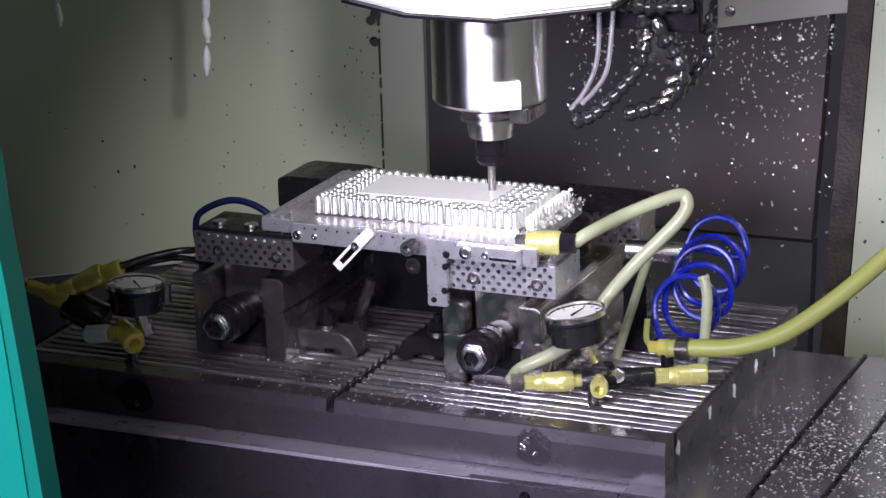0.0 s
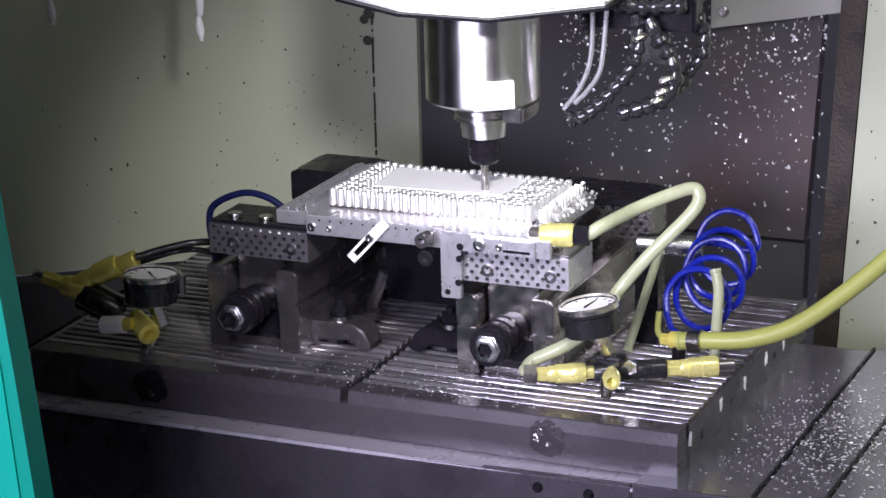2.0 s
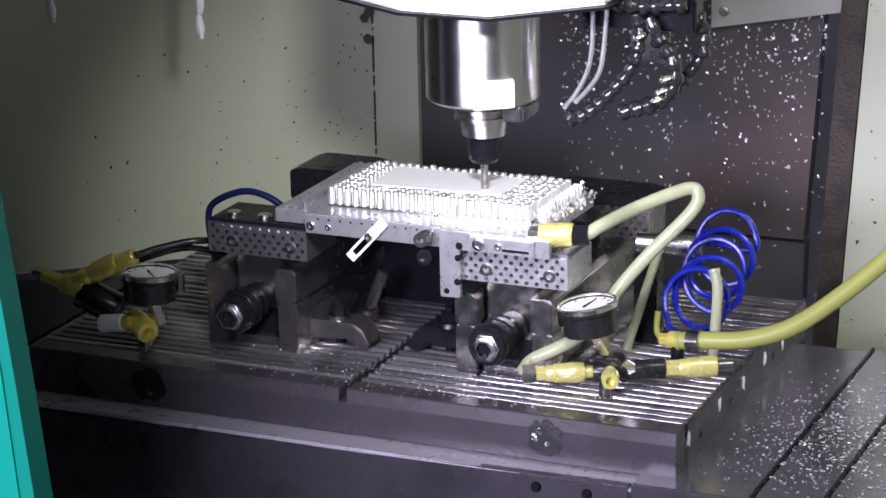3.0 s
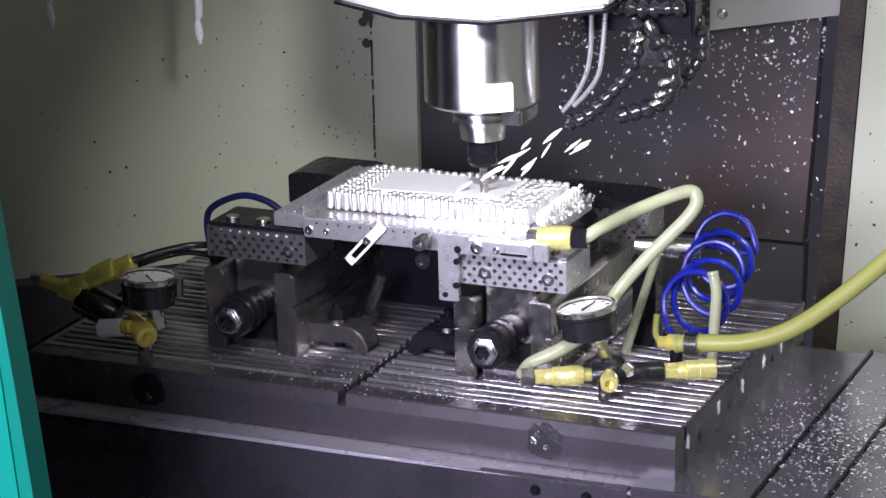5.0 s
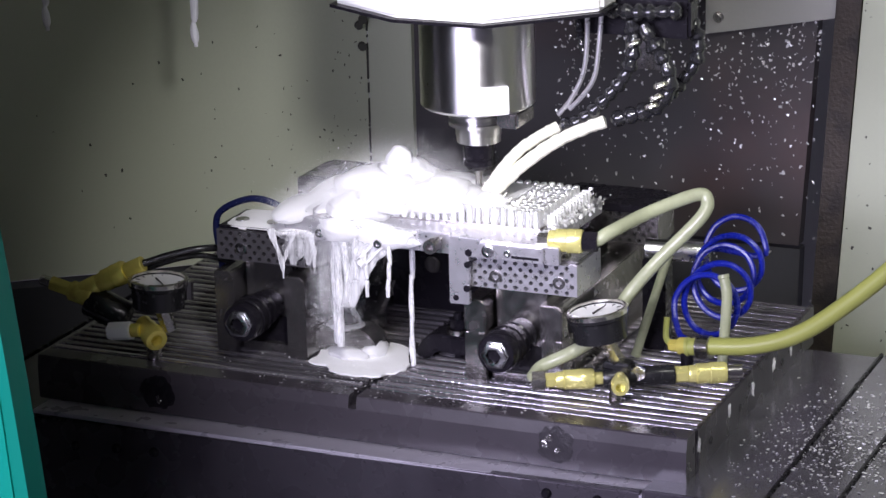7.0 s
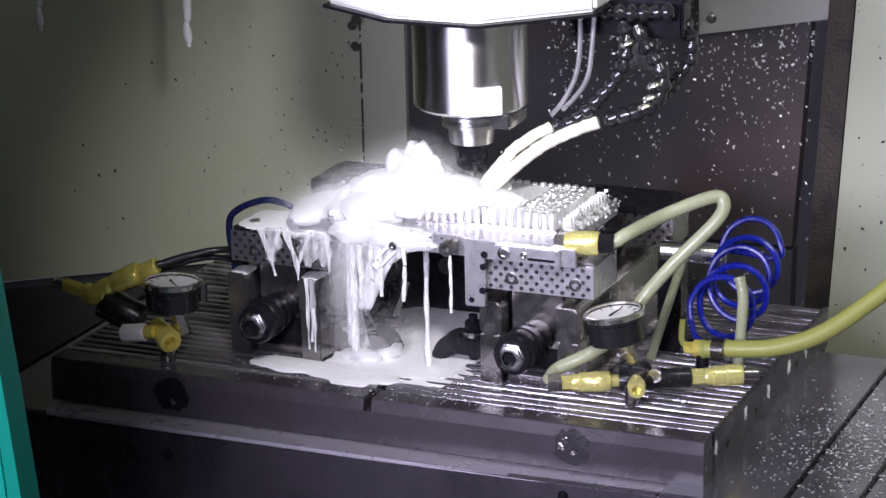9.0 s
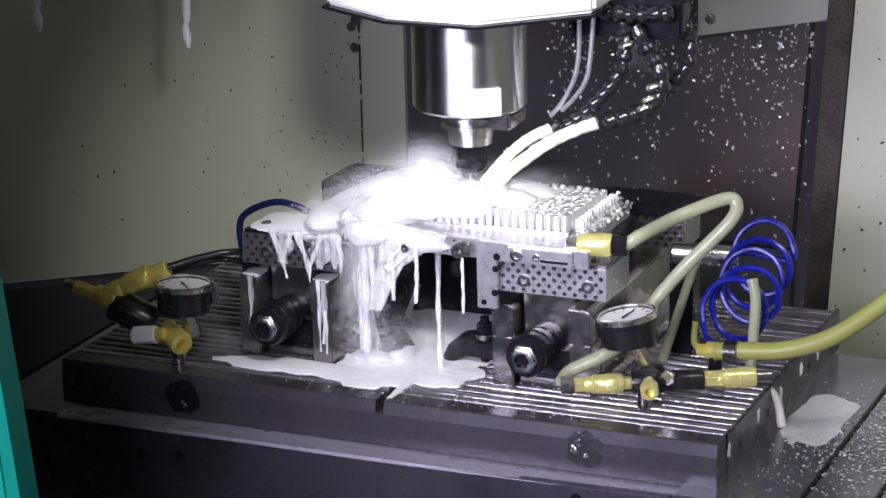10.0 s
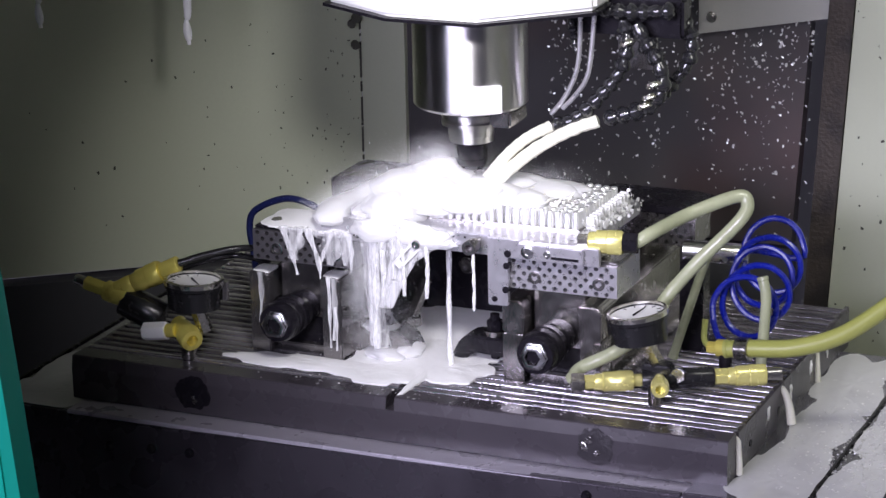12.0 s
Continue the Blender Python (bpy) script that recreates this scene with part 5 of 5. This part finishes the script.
def falls():
    curtain([(0.152, -0.056, -0.008), (0.13, -0.054, -0.018), (0.1, -0.06, -0.034), (0.07, -0.066, -0.046), (0.045, -0.069, -0.052), (0.02, -0.072, -0.048)], 0.063, 6.1, 2, 3, 0.5)
    curtain([(0.15, -0.02, 0.044), (0.134, -0.02, 0.026), (0.118, -0.02, 0.004), (0.095, -0.026, -0.008), (0.07, -0.034, -0.02)], 0.056, 6.75, 12)
    curtain([(0.15, -0.066, -0.05), (0.11, -0.066, -0.05), (0.06, -0.065, -0.05), (0.006, -0.066, -0.046)], 0.078, 7.2, 22, 2, 0.2)
    for x, y, top, bottom, width, born in ((-0.05, 0.076, 0.15, 0.03, 0.0042, 6.08), (-0.0425, 0.069, 0.15, 0.025, 0.0045, 6.15), (-0.057, 0.088, 0.14, 0.02, 0.0026, 6.25), (-0.03, 0.06, 0.15, 0.075, 0.0036, 6.3), (-0.018, 0.057, 0.145, 0.1, 0.0026, 6.45), (-0.006, 0.053, 0.13, 0.085, 0.0022, 6.3), (0.018, 0.053, 0.135, 0.085, 0.0022, 6.8), (0.0205, 0.1, 0.137, 0.003, 0.0028, 6.8), (0.0715, 0.04, 0.137, 0.083, 0.0016, 7.6)):
        fall(x, y, top, bottom, width, born, round(abs(x) * 2000))
    # trickles down the front of the vise in the shade
    for points, width, y, born in (([(-0.1385, 0.1365), (-0.1365, 0.127), (-0.131, 0.113), (-0.1275, 0.1), (-0.1245, 0.0885)], 0.0026, 0.0642, 8.1),
                                   ([(-0.1185, 0.1365), (-0.1225, 0.126), (-0.1265, 0.114), (-0.1285, 0.103)], 0.0018, 0.0642, 8.4),
                                   ([(-0.112, 0.1365), (-0.1085, 0.124), (-0.103, 0.11), (-0.1005, 0.098), (-0.1, 0.0868)], 0.0024, 0.0642, 6.9),
                                   ([(-0.0865, 0.1365), (-0.0905, 0.125), (-0.0965, 0.111), (-0.099, 0.1)], 0.0017, 0.0642, 6.9),
                                   ([(-0.0685, 0.1365), (-0.0675, 0.122), (-0.066, 0.108), (-0.0668, 0.096)], 0.0018, 0.0642, 6.7),
                                   ([(-0.0985, 0.0855), (-0.0975, 0.06), (-0.0978, 0.035), (-0.0972, 0.012)], 0.0015, 0.0772, 8.7),
                                   ([(-0.0915, 0.055), (-0.0905, 0.035), (-0.0908, 0.01)], 0.0012, 0.0772, 9.0)):
        trickle(points, width, y, born)
    for x, top, low, width, y, born in ((-0.128, 0.136, 0.104, 0.009, 0.0645, 8.2), (-0.088, 0.136, 0.102, 0.011, 0.0645, 6.9), (-0.072, 0.136, 0.103, 0.007, 0.0645, 6.7), (-0.093, 0.084, 0.02, 0.0024, 0.0776, 8.8), (-0.173, 0.082, 0.03, 0.0022, 0.0776, 9.2)):
        trickle([(x, top), (x + 0.001, top * 0.6 + low * 0.4), (x - 0.001, low)], width, y, born, STREAM)
    # broad sheet over the front bar
    k = 300
    for x, z, sx, sz, born in ((-0.036, 0.1445, 0.025, 0.0105, 6.0), (0.008, 0.1425, 0.036, 0.0125, 6.7)):
        clump((x, 0.057, z), (sx, 0.006, sz), born, k, rough=0.3, level=4, wander=0.0012, label="sheet of coolant running over the front bar")
        k += 1


def puddle(outline_at, size, born, full, seed, height, label, table=True, under=0.006, rough=0.35, square=False, material=None):
    """A patch of foam that wells up over its surface as the coolant gathers."""
    bm = B()
    n, rings = 40, 6
    c = Vector(outline_at)
    grid = []
    for j in range(rings + 1):
        s = j / rings
        row = []
        for i in range(n):
            a = 6.28319 * i / n
            d = s * (1 + rough * noise.noise(Vector((math.cos(a) * 1.7, math.sin(a) * 1.7, seed))) + 0.3 * rough * noise.noise(Vector((math.cos(a) * 6, math.sin(a) * 6, seed))))
            if square:
                d *= (abs(math.cos(a)) ** 6 + abs(math.sin(a)) ** 6) ** (-1 / 6)
            h = height * (1 - s ** 3) + 0.0006 * noise.noise(Vector((a * 2, s * 9, seed)))
            row.append(bm.verts.new(c + Vector((size[0] * d * math.cos(a), size[1] * d * math.sin(a), h))))
        grid.append(row)
    low = [bm.verts.new(v.co - Vector((0, 0, 0.002))) for v in grid[-1]]
    grid.append(low)
    for p, q in zip(grid[1:], grid[2:]):
        for i in range(n):
            bm.faces.new((p[i], p[(i + 1) % n], q[(i + 1) % n], q[i]))
    for i in range(n):
        bm.faces.new((grid[1][i], grid[1][(i + 1) % n], grid[0][0])) if i else None
    bm.faces.new((grid[1][0], grid[1][1], grid[0][0]))
    bm.faces.new(low)
    bmesh.ops.remove_doubles(bm, verts=bm.verts, dist=1e-7)
    loose = [v for v in bm.verts if not v.link_faces]
    bmesh.ops.delete(bm, geom=loose, context="VERTS")
    ob = single("coolant_puddle", bm, material or FOAM, outline_at, label, "coolant puddle", "coolant puddles")
    sunk = c - Vector((0, 0, under + height))
    rows = [(t, (sunk if t <= born else sunk.lerp(c, min((t - born) / (full - born), 1))) + (travel(t) if table else Vector()), 0)
            for t in sorted({0, 1, 1.5, 2, 3, 5, 5.5, 6, 7, born, full, 9, 10, 10.5, 11, 11.5, 12})]
    flow(ob, rows)


def puddles():
    # on the table, below the falls
    for x, y, sx, sy, born, full, h in ((-0.03, 0.1, 0.05, 0.045, 6.3, 6.6, 0.002), (-0.035, 0.06, 0.05, 0.03, 6.9, 7.6, 0.002), (0.01, 0.13, 0.05, 0.06, 7.0, 8.2, 0.002),
                                        (-0.1, 0.062, 0.06, 0.02, 8.0, 8.9, 0.002), (-0.15, 0.058, 0.05, 0.018, 8.8, 9.8, 0.002), (0.02, 0.09, 0.045, 0.035, 8.3, 9.2, 0.0018), (-0.01, 0.22, 0.08, 0.07, 7.0, 8.5, 0.002)):
        puddle((x, y, 0.0002), (sx, sy), born, full, x * 50 + y * 9, h, "white foam pool spreading over the T-slots")
    puddle((0.005, 0.065, 0.0004), (0.0055, 0.06), 8.9, 9.8, 4.4, 0.0016, "white coolant running along the cross slot")
    # on the vise in the shade
    for x, y, sx, sy, born, full in ((-0.1195, 0.0995, 0.0515, 0.0315, 6.4, 7.1),):
        puddle((x, y, 0.134), (sx, sy), born, full, 3.3, 0.0035, "white coolant lying on the vise jaw", True, 0.003, 0.05, True)
    for x, z in ((-0.1745, 0.0821), (-0.0975, 0.0841)):
        puddle((x, 0.092, z), (0.0095, 0.0125), 8.2, 8.9, 1.3, 0.0014, "white coolant lying on the vise rail", True, 0.003, 0.1, True)
    # over the way covers
    for x, y, sx, sy, born, full, z in ((0.37, 0.2, 0.026, 0.06, 9.1, 9.6, -0.0421), (0.371, 0.12, 0.033, 0.1, 9.6, 10.3, -0.0421), (0.37, 0.03, 0.036, 0.055, 10.2, 11.0, -0.0421), (0.37, 0.3, 0.036, 0.08, 10.2, 11.2, -0.0421),
                                        (0.443, 0.17, 0.027, 0.09, 9.9, 10.7, -0.0389), (0.443, 0.04, 0.027, 0.06, 10.8, 11.7, -0.0389), (0.443, 0.3, 0.027, 0.07, 10.5, 11.5, -0.0389), (0.52, 0.16, 0.036, 0.08, 10.9, 11.8, -0.0359)):
        puddle((x, y, z), (sx, sy), born, full, x * 31 + y * 17, 0.0007, "milky coolant spreading over the way cover plates", True, 0.004, 0.32, True, MILK)
    for x, y, sx, sy, born, full in ((-0.395, 0.03, 0.045, 0.035, 10.2, 10.9), (-0.395, 0.1, 0.044, 0.07, 10.6, 11.8)):
        puddle((x, y, -0.0557), (sx, sy), born, full, x * 31 + y * 17, 0.0006, "milky coolant spreading over the plate behind the door", True, 0.004, 0.12, True, MILK)


def drops(count, seed, centre, size, low, high):
    """A cloud of very fine drops, thickest in its middle."""
    rng = np.random.default_rng(seed)
    at = rng.normal(0, 1, (count, 3)) * np.array(size)
    r = rng.uniform(low, high, (count, 1, 1))
    corner = np.array(((1, 0, -0.6), (-0.5, 0.87, -0.6), (-0.5, -0.87, -0.6), (0, 0, 1)))
    verts = (at[:, None, :] + corner[None] * r).reshape(-1, 3)
    faces = (np.arange(count)[:, None, None] * 4 + np.array(((0, 2, 1), (0, 1, 3), (1, 2, 3), (2, 0, 3)))[None]).reshape(-1, 3)
    mesh = bpy.data.meshes.new("coolant_mist")
    mesh.from_pydata(verts.tolist(), [], faces.tolist())
    mesh.materials.append(COOLANT)
    ob = new("coolant_mist", mesh)
    ob.location = centre
    HOME[ob.name] = Vector(centre)
    return tagged(ob, "fine white mist of coolant drops", "mist", "", "stuff")


def mists():
    """Clouds of very fine drops round the splash."""
    for n, (x, y, z, sx, sy, sz, born, count) in enumerate((
            (0.02, 0.115, 0.181, 0.04, 0.024, 0.009, 5.2, 15000), (-0.02, 0.105, 0.178, 0.03, 0.026, 0.01, 5.6, 15000), (-0.055, 0.115, 0.163, 0.024, 0.03, 0.008, 5.9, 16000),
            (-0.085, 0.12, 0.15, 0.02, 0.03, 0.007, 6.1, 10000), (0.0, 0.13, 0.194, 0.028, 0.026, 0.011, 6.8, 11000), (-0.03, 0.055, 0.14, 0.018, 0.006, 0.014, 6.3, 12000), (-0.06, 0.068, 0.09, 0.007, 0.008, 0.028, 6.6, 8000), (0.0, 0.09, 0.168, 0.03, 0.012, 0.009, 6.4, 12000),
            (-0.045, 0.075, 0.05, 0.012, 0.012, 0.035, 6.5, 7000), (-0.02, 0.1, 0.02, 0.03, 0.03, 0.016, 8.4, 9000), (0.06, 0.16, 0.178, 0.035, 0.02, 0.007, 9.6, 8000), (0.004, 0.118, 0.2, 0.013, 0.013, 0.011, 8.4, 6000), (-0.105, 0.11, 0.145, 0.016, 0.03, 0.006, 6.8, 6000))):
        ob = drops(count * 3, n, (x, y, z), (sx, sy, sz), 0.00006, 0.00016)
        p, rng = Vector((x, y, z)), random.Random(n)
        rows = [(0, TANK, 0), (born - 0.04, TANK, 0), (born, p + travel(born), 0)]
        t = born + 0.3
        while t < 12:
            rows.append((t, p + travel(t) + Vector([rng.uniform(-0.003, 0.003) for _ in range(3)]), rng.uniform(-15, 15)))
            t += 0.4
        flow(ob, rows + [(12, p + travel(12), 0)])
    # the first burst, thrown off the block and into the tray
    for n, (dx, dz) in enumerate(((-0.13, 0.012), (-0.09, -0.03), (-0.16, -0.005))):
        ob = drops(3500, 40 + n, (0.0, 0.13, 0.18), (0.03, 0.02, 0.008), 0.00008, 0.0002)
        a = Vector((0.0, 0.13, 0.18))
        flow(ob, [(0, TANK, 0), (5.05, TANK, 0), (5.14, a, 0), (5.3 + 0.03 * n, a + Vector((dx, 0.01, dz)), 0), (5.55, a + Vector((dx * 2.2, 0.03, -0.16)), 0), (5.8, a + Vector((dx * 2.6 - 0.15, 0.05, -0.52)), 0), (12, a + Vector((dx * 2.6 - 0.15, 0.05, -0.52)), 0)])


def sputter():
    """First spurts of air and coolant from the nozzles before the jets run."""
    rng = random.Random(11)
    for k in range(16):
        n = k % 2
        a = Vector(NOZZLES[n][0]) + Vector((rng.uniform(-0.02, 0.004), rng.uniform(-0.006, 0.006), rng.uniform(-0.012, 0.006)))
        b = Vector((rng.uniform(0.06, 0.13), rng.uniform(0.11, 0.15), 0.166))
        born = rng.uniform(4.62, 4.98)
        way = (b - a).normalized() * rng.uniform(0.006, 0.013)
        bm = B()
        tube(bm, [a - way, a, a + way], rng.uniform(0.0009, 0.0022), 8, 5, lambda s: 0.25 + 1.0 * math.sin(3.1 * s + 0.05))
        ob = single("coolant_spurt", bm, JET, tuple(a), "short spurt of coolant from a nozzle", "coolant drop", "coolant spurts")
        rows = [(0, TANK, 0), (born - 0.06, TANK, 0), (born, a, 0), (born + 0.2, a.lerp(b, 0.5) + Vector((0, 0, 0.008)), 0), (born + 0.36, b, 0)]
        rows += [(t, b + travel(t), 0) for t in (5.5, 6, 7, 9, 10, 11, 11.5, 12)]
        flow(ob, rows)


def spouts():
    """Coolant running out of the slots at the table's end."""
    for y, born, r, reach in ((0.17, 9.0, 0.0034, 0.0115), (0.29, 10.4, 0.0022, 0.003), (0.029, 10.8, 0.0024, 0.003)):
        bm = B()
        tube(bm, [(0.326, y, -0.006), (0.332 + reach * 0.1, y, -0.008), (0.332 + reach * 0.6, y, -0.02), (0.332 + reach, y - reach * 0.25, -0.041)], r, 10, 5, lambda s: 0.75 + 0.6 * s)
        ob = single("coolant_spout", bm, JET, (0.337, y, -0.01), "small spout of coolant from a slot at the table end", "coolant fall", "coolant falls")
        out = Vector((0.337, y, -0.01))
        inside = out - Vector((0.035, 0, 0.0))
        times = sorted({0, 1, 1.5, 2, 3, 5, 7, born, 9.5, 10, 10.5, 11, 11.5, 12})
        flow(ob, [(t, (inside if t <= born else out) + travel(t), 0) for t in times])


jets()
sputter()
spouts()
splashes()
falls()
puddles()
mists()


bm = B()
tube(bm, [(-0.2755, 0.25, 0.262), (-0.276, 0.25, 0.248), (-0.2768, 0.25, 0.23)], 0.0034, 9, 6, lambda s: 0.3 + math.sin(3.1 * s))
drop = single("hanging_drip", bm, COOLANT, (-0.2755, 0.25, 0.262), "long drop of coolant falling from above", "coolant drip", "hanging drips")
DROP = Vector((-0.2755, 0.25, 0.262))
flow(drop, [(0, DROP), (0.1, DROP - Vector((0, 0, 0.03))), (0.25, DROP - Vector((0, 0, 0.25)))] + [(t, DROP - Vector((0, 0, 0.32))) for t in (0.4, 6, 12)])


def motions():
    for ob in RIDERS:
        home = HOME[ob.name]
        walk(ob, [(t, Matrix.Translation(home + Vector((x, y, 0)))) for t, x, y in TRAVEL])
    for ob, rows in WATER:
        walk(ob, [(row[0], Matrix.Translation(row[1]) @ Matrix.Rotation(radians(row[2] if len(row) > 2 else 0), 4, "Z")) for row in rows])


motions()
